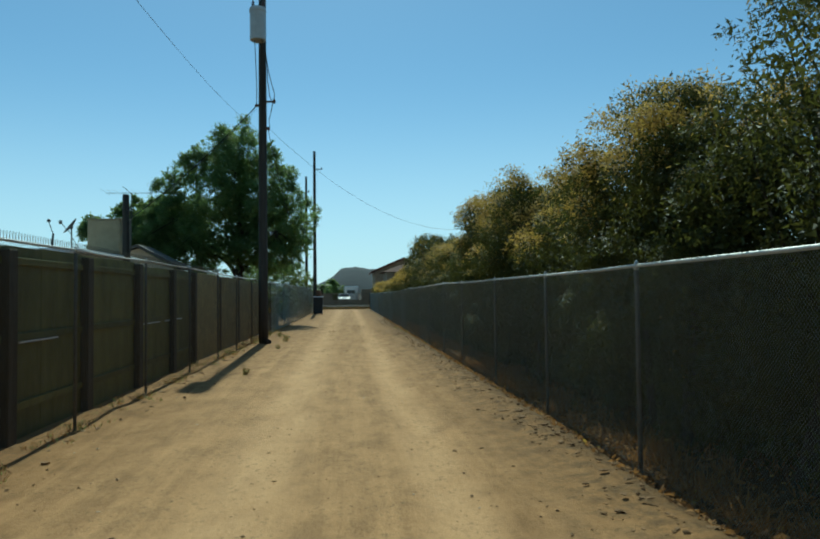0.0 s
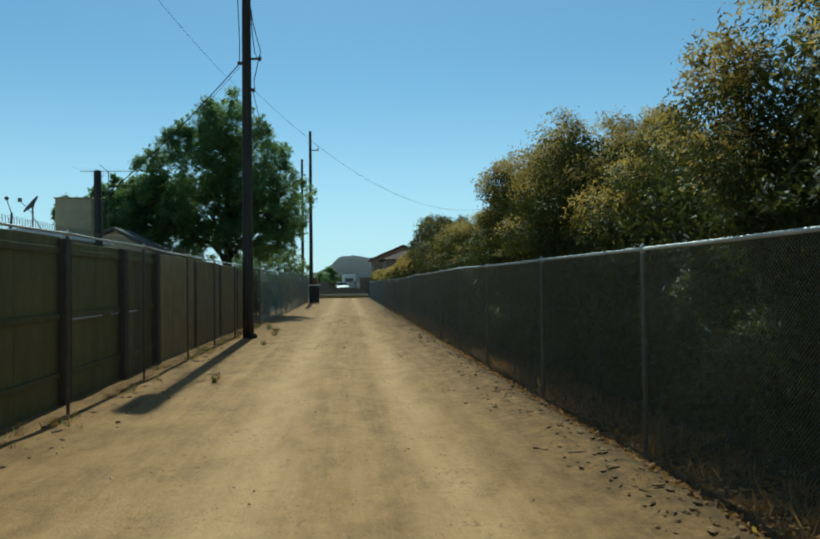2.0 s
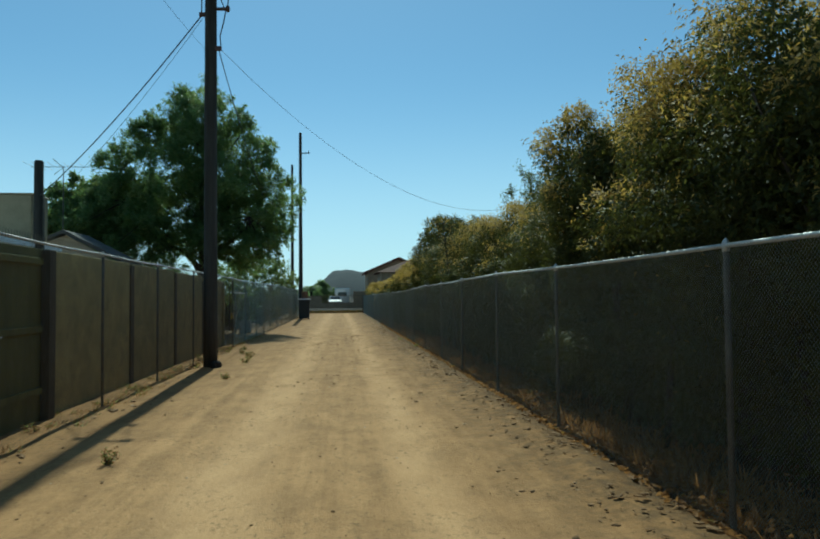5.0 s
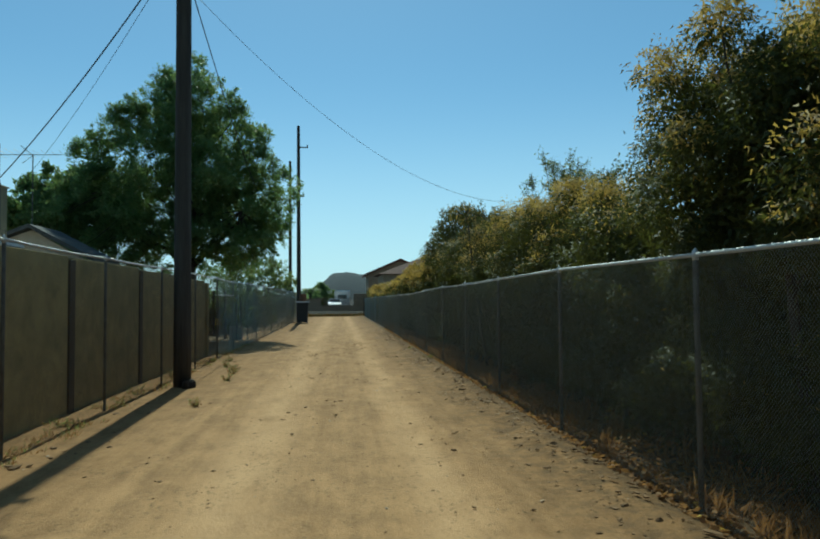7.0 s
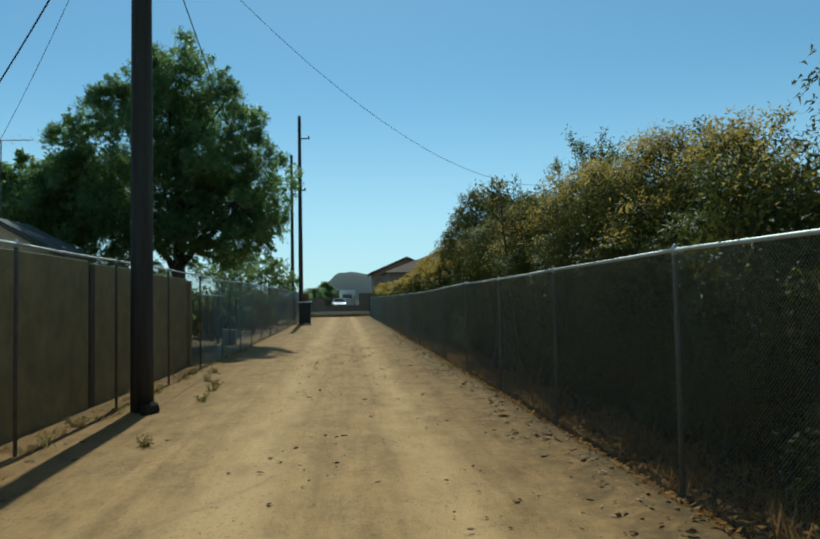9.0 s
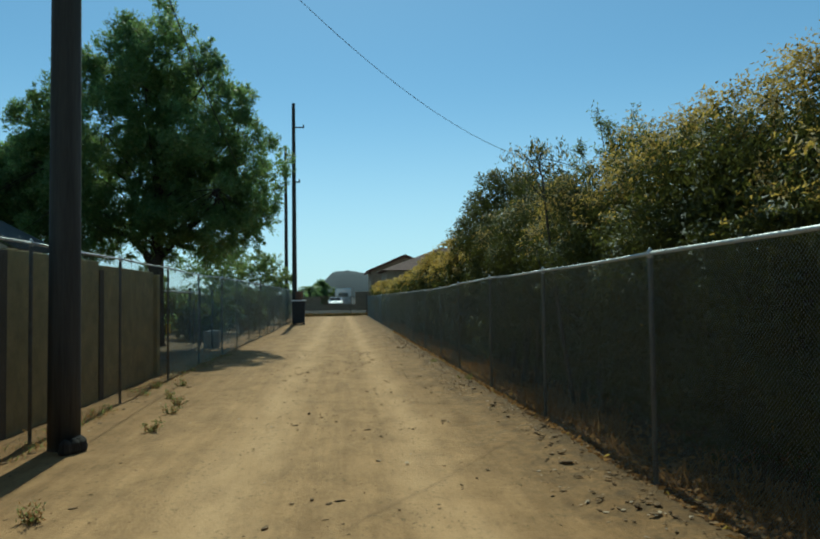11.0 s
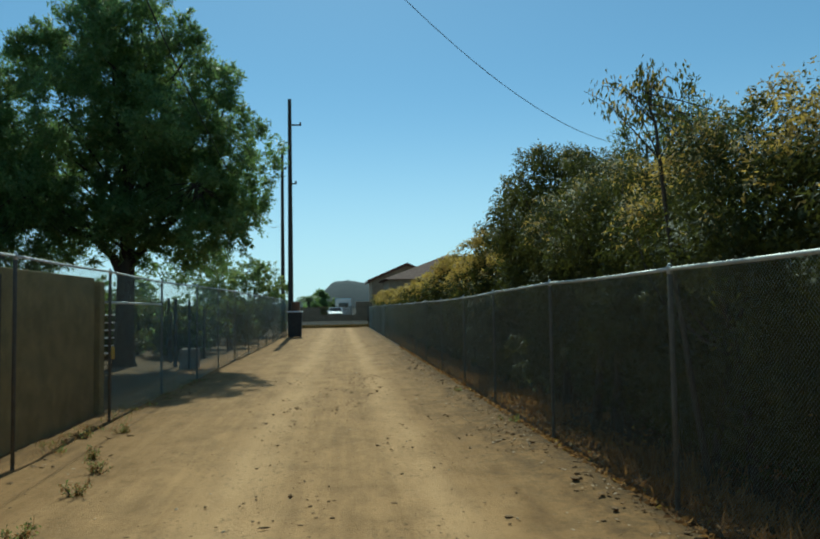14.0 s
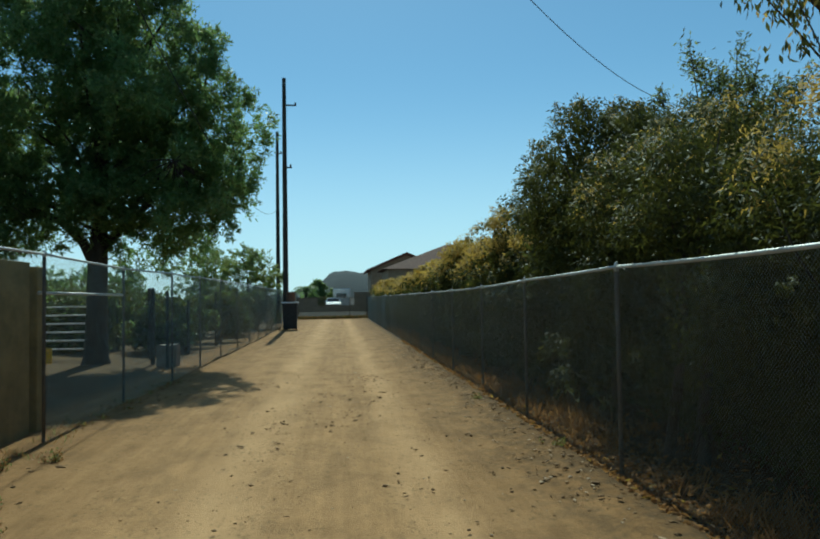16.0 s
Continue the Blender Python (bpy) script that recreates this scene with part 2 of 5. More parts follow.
GLASS = plain("dark_window_glass", (0.015, 0.018, 0.02), (0.03, 0.034, 0.036), 3, 0.08, 0, 0, 0.001, spec=0.6)
CARW = plain("white_car_paint", (0.74, 0.74, 0.73), (0.80, 0.80, 0.79), 1, 0.25, 0, 0.0, 0.001, spec=0.5)
CREAM = plain("cream_trailer_paint", (0.84, 0.76, 0.66), (0.9, 0.83, 0.74), 1, 0.4, 0, 0.05, 0.001)
BACKING = plain("dark_green_backing", (0.045, 0.062, 0.047), (0.085, 0.105, 0.082), 3, 0.9, 0, 0.2, 0.004)
TYRE = plain("black_rubber", (0.015, 0.015, 0.015), (0.03, 0.03, 0.03), 8, 0.85, 0, 0.2, 0.002)
BINM = plain("dark_plastic_bin", (0.022, 0.026, 0.028), (0.045, 0.05, 0.052), 6, 0.55, 0, 0.15, 0.002)
RUST = plain("rust_brown_sheet", (0.11, 0.055, 0.03), (0.22, 0.12, 0.07), 8, 0.85, 0.2, 0.4, 0.003)
YELLOW = plain("yellow_plastic", (0.62, 0.42, 0.03), (0.75, 0.53, 0.05), 8, 0.5, 0, 0.1, 0.001)
BROWNW = plain("brown_block_wall", (0.24, 0.17, 0.105), (0.35, 0.25, 0.16), 2, 0.9, 0, 0.4, 0.01)
HILLM = plain("hazy_blue_scrub_hill", (0.02, 0.031, 0.036), (0.036, 0.047, 0.05), 0.02, 0.95, 0, 0.4, 3.0)


# ---- building helpers ----
class Shape:
    """Collects vertices and faces of one part."""

    def __init__(self):
        self.v, self.f = [], []

    def add(self, verts, faces):
        k = len(self.v)
        self.v += [tuple(p) for p in verts]
        self.f += [tuple(i + k for i in q) for q in faces]
        return self

    def box(self, lo, hi, cut=0.0):
        bm = bmesh.new()
        bmesh.ops.create_cube(bm, size=1)
        for p in bm.verts:
            p.co = Vector([lo[i] + (p.co[i] + 0.5) * (hi[i] - lo[i]) for i in range(3)])
        if cut:
            bmesh.ops.bevel(bm, geom=bm.edges[:], offset=cut, segments=1, affect='EDGES')
        bm.verts.index_update()
        self.add([p.co[:] for p in bm.verts], [[p.index for p in q.verts] for q in bm.faces])
        bm.free()
        return self

    def tube(self, points, radii, sides=8, caps=True):
        pts = [Vector(p) for p in points]
        n = len(pts)
        rings = []
        for i, p in enumerate(pts):
            way = (pts[min(i + 1, n - 1)] - pts[max(i - 1, 0)]).normalized()
            ref = Vector((0, 0, 1)) if abs(way.z) < 0.9 else Vector((1, 0, 0))
            u = way.cross(ref).normalized()
            w = way.cross(u)
            r = radii[i] if isinstance(radii, (list, tuple)) else radii
            rings += [p + r * (math.cos(a) * u + math.sin(a) * w) for a in [2 * math.pi * k / sides for k in range(sides)]]
        faces = [(i * sides + k, i * sides + (k + 1) % sides, (i + 1) * sides + (k + 1) % sides, (i + 1) * sides + k)
                 for i in range(n - 1) for k in range(sides)]
        if caps:
            faces += [tuple(range(sides))[::-1], tuple(range((n - 1) * sides, n * sides))]
        return self.add(rings, faces)

    def turned(self, profile, at=(0, 0, 0), sides=16):
        """A body of revolution about z from (radius, z) pairs."""
        vs = [(at[0] + r * math.cos(2 * math.pi * k / sides), at[1] + r * math.sin(2 * math.pi * k / sides), at[2] + z)
              for r, z in profile for k in range(sides)]
        n = len(profile)
        fs = [(i * sides + k, i * sides + (k + 1) % sides, (i + 1) * sides + (k + 1) % sides, (i + 1) * sides + k)
              for i in range(n - 1) for k in range(sides)]
        fs += [tuple(range(sides))[::-1], tuple(range((n - 1) * sides, n * sides))]
        return self.add(vs, fs)

    def mesh(self, name, mats, smooth=False):
        me = bpy.data.meshes.new(name)
        me.from_pydata(self.v, [], self.f)
        for m in (mats if isinstance(mats, (list, tuple)) else [mats]):
            me.materials.append(m)
        if smooth:
            me.polygons.foreach_set("use_smooth", [True] * len(me.polygons))
        me.update()
        return me


def part(name, shape, mat, parent=None, label="", smooth=False):
    """One mesh object, under a thing or a part."""
    ob = new(name, shape.mesh(name, mat, smooth) if isinstance(shape, Shape) else shape)
    if parent is not None:
        ob.parent = parent
    if label:
        tagged(ob, label)
    return ob


def thing(name, label, category, group="", kind=""):
    return tagged(new(name), label, category, group, kind)


def fall(y):
    """Height of the alley's surface: it drops a little towards its far end."""
    return -0.003 * min(max(y - 12, 0), 72)


def leaf_mesh(name, pos, way, length, width, mats, pick, corners=4, face=None):
    """Folded leaves at pos along way; pick: material slot per leaf; face: the way that the bough's surface faces there, which rounds the shading."""
    n = len(pos)
    rng = np.random.default_rng(n)
    way = way / (np.linalg.norm(way, axis=1, keepdims=True) + 1e-9)
    rnd = rng.normal(size=(n, 3))
    side = np.cross(way, rnd)
    side /= np.linalg.norm(side, axis=1, keepdims=True) + 1e-9
    up = np.cross(side, way)
    L = (length * rng.uniform(0.65, 1.3, n))[:, None]
    W = (width * rng.uniform(0.7, 1.3, n))[:, None]
    v = np.empty((n, 4, 3))
    v[:, 0] = pos
    v[:, 1] = pos + way * L * 0.45 + side * W * 0.5 + up * W * 0.18
    v[:, 2] = pos + way * L - up * L * 0.1
    v[:, 3] = pos + way * L * 0.45 - side * W * 0.5 + up * W * 0.18
    c = corners
    if c == 3:
        v[:, 0] = pos + side * W * 0.5
        v[:, 1] = pos - side * W * 0.5
        v = v[:, :3]
    if face is not None:
        n_true = np.cross(v[:, 1] - v[:, 0], v[:, 2] - v[:, 0])
        n_true /= np.linalg.norm(n_true, axis=1, keepdims=True) + 1e-9
        back = (n_true * face).sum(1) < 0
        a, b = (0, 1) if c == 3 else (1, 3)
        v[back, a], v[back, b] = v[back, b].copy(), v[back, a].copy()
        n_true[back] *= -1
        face = face / (np.linalg.norm(face, axis=1, keepdims=True) + 1e-9) + 0.45 * n_true
        face /= np.linalg.norm(face, axis=1, keepdims=True) + 1e-9
    me = bpy.data.meshes.new(name)
    me.vertices.add(c * n)
    me.vertices.foreach_set("co", np.ascontiguousarray(v, dtype=np.float32).ravel())
    me.loops.add(c * n)
    me.loops.foreach_set("vertex_index", np.arange(c * n, dtype=np.int32))
    me.polygons.add(n)
    me.polygons.foreach_set("loop_start", np.arange(0, c * n, c, dtype=np.int32))
    for m in mats:
        me.materials.append(m)
    me.polygons.foreach_set("material_index", pick.astype(np.int32))
    me.update(calc_edges=True)
    if face is not None:
        me.polygons.foreach_set("use_smooth", np.ones(n, dtype=bool))
        me.attributes.new("custom_normal", 'FLOAT_VECTOR', 'POINT').data.foreach_set("vector", np.repeat(face, c, axis=0).astype(np.float32).ravel())
    return me


def clump_leaves(rng, clumps, count, droop, hollow=0.55):
    """Leaves spread over clumps (x, y, z, r): mostly in the outer shell, each along its own twig."""
    c = np.array(clumps)
    w = c[:, 3] ** 2
    idx = rng.choice(len(c), count, p=w / w.sum())
    d = rng.normal(size=(count, 3))
    d /= np.linalg.norm(d, axis=1, keepdims=True)
    r = c[idx, 3] * (hollow + (1.12 - hollow) * rng.random(count) ** 0.7)
    tuft = np.sin(d[:, 0] * 7 + idx) * np.sin(d[:, 1] * 6 + 2 * idx) * np.sin(d[:, 2] * 7 + 3 * idx)
    r *= 1 + 0.22 * tuft
    pos = c[idx, :3] + d * r[:, None] * np.array([1, 1, 0.85])
    way = d * 0.6 + rng.normal(size=(count, 3)) * 0.55
    way[:, 2] -= droop
    return pos, way, idx, d


def sprays(rng, clumps, count, per=24, lift=0.4, droop=0.25, reach=(0.7, 1.25), hang=0.5, out=None):
    """Leaves along short twigs that spring from clumps (x, y, z, r), outwards and upwards, and arch over at their tips.
    Also gives, leaf by leaf, the clump, the twig's direction, how far along it the leaf sits, and a chance number per twig."""
    c = np.array(clumps)
    w = c[:, 3] ** 2
    n = max(1, count // per)
    idx = rng.choice(len(c), n, p=w / w.sum())
    d = rng.normal(size=(n, 3))
    if out is not None:
        d = 0.75 * d + 1.1 * np.array(out)[idx]
    d /= np.linalg.norm(d, axis=1, keepdims=True)
    r = c[idx, 3]
    way = d + np.array([0, 0, lift])
    way /= np.linalg.norm(way, axis=1, keepdims=True) + 1e-9
    base = c[idx, :3] + d * (r * 0.3)[:, None]
    ln = r * rng.uniform(reach[0], reach[1], n)
    luck = rng.random(n)
    k = np.repeat(np.arange(n), per)
    t = rng.uniform(0.05, 1, len(k)) ** 0.75
    pos = base[k] + way[k] * (ln[k] * t)[:, None] + rng.normal(size=(len(k), 3)) * (0.015 + 0.16 * ln[k] * (1 - 0.62 * t))[:, None]
    pos[:, 2] -= droop * ln[k] * t * t
    turn = way[k] * 0.6 + rng.normal(size=(len(k), 3)) * 0.5
    turn[:, 2] -= hang * (0.4 + 0.6 * t)
    return pos, turn, idx[k], d[k], t, luck[k]


def limb(shape, a, b, r0, r1, rng, bend=0.12, steps=5, sides=7):
    a, b = Vector(a), Vector(b)
    ln = (b - a).length
    pts, rad = [], []
    off = Vector(rng.normal(size=3)) * bend * ln
    for i in range(steps + 1):
        t = i / steps
        pts.append(a.lerp(b, t) + off * math.sin(math.pi * t) * 0.6)
        rad.append(r0 + (r1 - r0) * t)
    shape.tube(pts, rad, sides)
    return pts


def cable_points(a, b, sag, n=24):
    a, b = Vector(a), Vector(b)
    return [a.lerp(b, i / n) - Vector((0, 0, 4 * sag * (i / n) * (1 - i / n))) for i in range(n + 1)]


# ---- the ground: one sheet with the worn alley in it ----
def ground():
    def steps(*runs):
        out = []
        for a, b, s in runs:
            out += list(np.arange(a, b, s))
        return out
    xs = [-3500, -1500, -600, -250, -120, -70, -45, -30, -22, -16, -12, -9, -7, -5.6, -4.6] + steps((-4.0, 4.0, 0.1)) + \
        [4.2, 4.8, 5.6, 7, 9, 12, 16, 24, 40, 70, 120, 250, 600, 1500, 3500]
    ys = [-600, -200, -80, -40, -20, -10] + steps((-5, 46, 0.14), (46, 90, 0.5)) + [92, 96, 102, 110, 125, 150, 200, 300, 500, 900, 1700, 4200]
    v = []
    for y in ys:
        for x in xs:
            z = fall(y)
            if abs(x) < 4.2 and -6 < y < 90:
                z += -0.022 * math.exp(-((x + 0.72) / 0.3) ** 2) - 0.02 * math.exp(-((x - 0.98) / 0.25) ** 2)
                z += 0.07 * math.exp(-((x - 2.45) / 0.3) ** 2) * (0.6 + 0.8 * noise.noise((y * 0.8, 3, 0)))
                z += 0.05 * math.exp(-((x + 3.3) / 0.25) ** 2) * (0.7 + 0.8 * noise.noise((y * 0.9, 9, 0)))
                z += 0.016 * noise.noise((x * 1.3, y * 0.7, 1.0)) + 0.009 * noise.noise((x * 4.1, y * 3.7, 5.0))
                z += (0.004 + 0.012 * (x > 1.5)) * noise.noise((x * 11, y * 11, 2.0))
            v.append((x, y, z))
    nx = len(xs)
    s = Shape()
    s.v = v
    s.f = [(j * nx + i, j * nx + i + 1, (j + 1) * nx + i + 1, (j + 1) * nx + i) for j in range(len(ys) - 1) for i in range(nx - 1)]
    ob = part("ground", s, DIRT, smooth=True)
    return tagged(ob, "pale tan rutted dirt alley with dark clods along its verge", "ground", kind="structure")


ground()


# ---- chain-link fences ----
def link_mesh(a, b, z0, z1, barbs=0.0, pitch=0.022, r=0.00072):
    """Woven wire between two posts a, b (x, y), from z0 to z1: two sets of slanting wires."""
    s = Shape()
    a, b = Vector((*a, 0)), Vector((*b, 0))
    ln, way = (b - a).length, (b - a).normalized()
    nrm = Vector((-way.y, way.x, 0))
    h = z1 - z0
    step = pitch * math.sqrt(2)
    for lean in (1, -1):
        k = -h if lean == 1 else 0
        end = ln if lean == 1 else ln + h
        while k < end:
            u0, u1 = k, k + lean * h
            t0, t1 = 0.0, 1.0
            if lean == 1:
                t0, t1 = max(0, -u0 / h), min(1, (ln - u0) / h)
            else:
                t0, t1 = max(0, (u0 - ln) / h), min(1, u0 / h)
            if t1 - t0 > 0.01:
                p = a + way * (u0 + (u1 - u0) * t0) + Vector((0, 0, z0 + h * t0)) + nrm * lean * r
                q = a + way * (u0 + (u1 - u0) * t1) + Vector((0, 0, z0 + h * t1)) + nrm * lean * r
                s.tube([p, q], r, 3, False)
            k += step
    if barbs:
        k = step / 2
        while k < ln:
            p = a + way * k + Vector((0, 0, z1 - 0.01))
            s.tube([p, p + Vector((0, 0, barbs)) + way * 0.012], 0.0024, 3, False)
            s.tube([p, p + Vector((0, 0, barbs * 0.9)) - way * 0.014], 0.0024, 3, False)
            k += 2 * step
    return s


RAIL_RISE = ((4.6, 7.65, 10.7, 13.7, 17.3, 20.5, 23.5, 26.7, 29.7, 33.0, 36.0, 48.0), (0.03, 0.01, 0.0, 0.01, 0.025, 0.065, 0.04, 0.035, 0.03, 0.0, -0.05, -0.06))
RAIL_RISE_LEFT = ((8.0, 16.7, 19.7, 26.0, 32.0, 35.0, 38.0, 42.0), (0.0, 0.02, 0.0, 0.0, 0.02, -0.02, 0.02, 0.04))


def chain_fence(name, label, x, ys, height, barbs, r_post=0.0205, slack=0.03):
    f = thing(name, label, "fence", kind="structure")
    rng = random.Random(int(x * 10))
    jog = [rng.uniform(-slack, slack) for _ in ys]
    hop = [rng.uniform(-0.006, 0.006) + float(np.interp(v, *(RAIL_RISE if x > 0 else RAIL_RISE_LEFT))) for v in ys]
    for i, y in enumerate(ys):
        g = fall(y)
        top = g + height + hop[i]
        p = part("post", Shape().turned([(r_post, g - 0.1), (r_post, top - 0.015), (r_post * 0.7, top)], (x + jog[i], y, 0), 12), POSTM, f, smooth=True)
        p.rotation_euler = (0, 0, 0)
        cap = Shape().turned([(r_post * 1.15, top - 0.04), (r_post * 1.15, top), (0.022, top + 0.025), (0.008, top + 0.045), (0.003, top + 0.05)], (x + jog[i], y, 0), 12)
        part("cap", cap, GALV, p, "dull zinc loop cap", smooth=True)
        if i + 1 < len(ys):
            y2, g2 = ys[i + 1], fall(ys[i + 1])
            a, b = (x + jog[i], y, top), (x + jog[i + 1], y2, g2 + height + hop[i + 1])
            pts = cable_points(a, b, rng.uniform(0.0, 0.018), 6)
            part("top_rail", Shape().tube(pts, 0.0165, 10), GALV, f, "bright galvanised top rail", smooth=True)
            m = link_mesh((a[0] - 0.03 * (1 if x > 0 else -1), y), (b[0] - 0.03 * (1 if x > 0 else -1), y2), (g + g2) / 2 + 0.03, (a[2] + b[2]) / 2 + 0.005, barbs if y < 19 else 0)
            # lighter wire on the open left run has the glint of backlit mesh put in
            part("wire_mesh", m, WIRE if x > 0 or y > 31 else WIRE_DARK, f)
    return f


RIGHT_POSTS = [-4.6, -1.5, 1.5, 4.6, 7.65, 10.67, 13.72, 17.3, 20.5, 23.5, 26.66, 29.68] + [32.7 + 3.05 * k for k in range(17)]
LEFT_POSTS = [-5.0, -1.9, 1.2, 4.3, 7.4] + [10.5 + 3.1 * k for k in range(24)]
chain_fence("fence_right", "galvanised chain-link fence in front of a tall hedge", 2.74, RIGHT_POSTS, 1.86, 0.0)
chain_fence("fence_left", "galvanised chain-link fence with twisted wire barbs along the top", -3.2, LEFT_POSTS, 2.22, 0.085)


def end_gate():
    """Two-leaf chain-link gate that closes the far end of the alley."""
    y, g = 84.3, fall(84.3)
    f = thing("metal_gate", "closed two-leaf chain-link gate across the alley", "gate")
    for x in (-3.25, 2.75):
        part("post", Shape().turned([(0.04, g - 0.1), (0.04, g + 1.95), (0.015, g + 2.0)], (x, y, 0), 10), POSTM, f, smooth=True)
    for a, b in ((-3.2, 1.2), (1.215, 2.7)):
        s = Shape()
        for p, q in (((a, g + 0.15), (b, g + 0.15)), ((a, g + 1.85), (b, g + 1.85)), ((a, g + 0.15), (a, g + 1.85)), ((b, g + 0.15), (b, g + 1.85))):
            s.tube([(p[0], y, p[1]), (q[0], y, q[1])], 0.02, 8)
        part("gate_frame", s, GATEM, f, smooth=True)
        part("wire_mesh", link_mesh((a, y + 0.03), (b, y + 0.03), g + 0.12, g + 1.86, 0, 0.04, 0.0042), GATEM, f)


end_gate()


# ---- board fence and tan panel wall behind the left-hand chain-link ----
def board_fence():
    f = thing("board_fence", "brown plywood board fence with dark stained posts", "fence", kind="structure")
    seams = [-4.9, -2.46, -0.02, 2.42, 4.86, 7.3, 9.72, 12.05, 14.5, 16.95, 19.0]
    rng = random.Random(5)
    for y in seams:
        g = fall(y)
        part("post", Shape().box((-3.66, y - 0.10, g - 0.1), (-3.55, y + 0.10, g + 2.2 + rng.uniform(-0.02, 0.03)), 0.008), STAIN, f)
    for a, b in zip(seams[:-1], seams[1:]):
        g = fall(a)
        top = 2.235 + rng.uniform(-0.02, 0.02)
        half = (a + b) / 2 + rng.uniform(-0.2, 0.2)
        for lo, hi in ((a + 0.004, half - 0.003), (half + 0.003, b - 0.004)):
            part("panel", Shape().box((-3.705 - rng.uniform(0, 0.006), lo, g - 0.04), (-3.67, hi, g + top + rng.uniform(-0.015, 0.015)), 0.004), BOARD, f)
        for z in (0.35, 1.14, 2.02):
            s = Shape()
            s.box((-3.665, a + 0.105, g + z), (-3.63, b - 0.105, g + z + 0.085), 0.004)
            part("rail", s, BOARD, f)
    # thin bright strips shaped as the sun's glint along the rail
    for a, b in ((10.0, 11.05), (14.75, 15.95), (16.35, 16.72), (17.12, 17.75)):
        part("rail_glint", Shape().box((-3.628, a, 1.115), (-3.605, b, 1.137), 0.003), GALV, f, "short bright strip on the boards, standing in for sun on the rail")


def panel_wall():
    f = thing("panel_wall", "tan painted panel wall with dark seams behind the chain-link", "wall", kind="structure")
    seams = [19.0, 22.95, 26.45, 29.77, 33.05]
    rng = random.Random(8)
    for a, b in zip(seams[:-1], seams[1:]):
        g = fall(a)
        top = g + (2.25 if a < 26 else 2.23 if a < 29 else 2.15) + rng.uniform(-0.02, 0.02)
        part("panel", Shape().box((-3.78, a + 0.102, g - 0.05), (-3.68 - rng.uniform(0, 0.015), b - 0.102, top), 0.006), TANB, f)
    for y in seams[1:-1]:
        g = fall(y)
        part("seam_post", Shape().box((-3.79, y - 0.10, g - 0.05), (-3.665, y + 0.10, g + (2.2 if y < 27 else 2.1) + rng.uniform(-0.03, 0.02)), 0.005), STAIN, f)
    g = fall(33)
    part("end_post", Shape().box((-3.83, 33.02, g - 0.1), (-3.62, 33.24, g + 2.13), 0.012), TANB, f)


board_fence()
panel_wall()


def gap_rail():
    s = Shape().tube([(-3.27, 32.2, 1.715), (-3.22, 35.2, 1.70)], 0.02, 10)
    tagged(part("pipe_rail", s, GALV, smooth=True), "galvanised pipe rail between the wall end and a fence post", "rail", kind="structure")


gap_rail()


# ---- utility poles with their gear and cables ----
def pole_body(x, y, top, r0, r1):
    g = fall(y)
    prof = [(r0 + (r1 - r0) * k / 10, (top - g + 0.3) * k / 10) for k in range(11)]
    return Shape().turned(prof, (x, y, g - 0.3), 16)


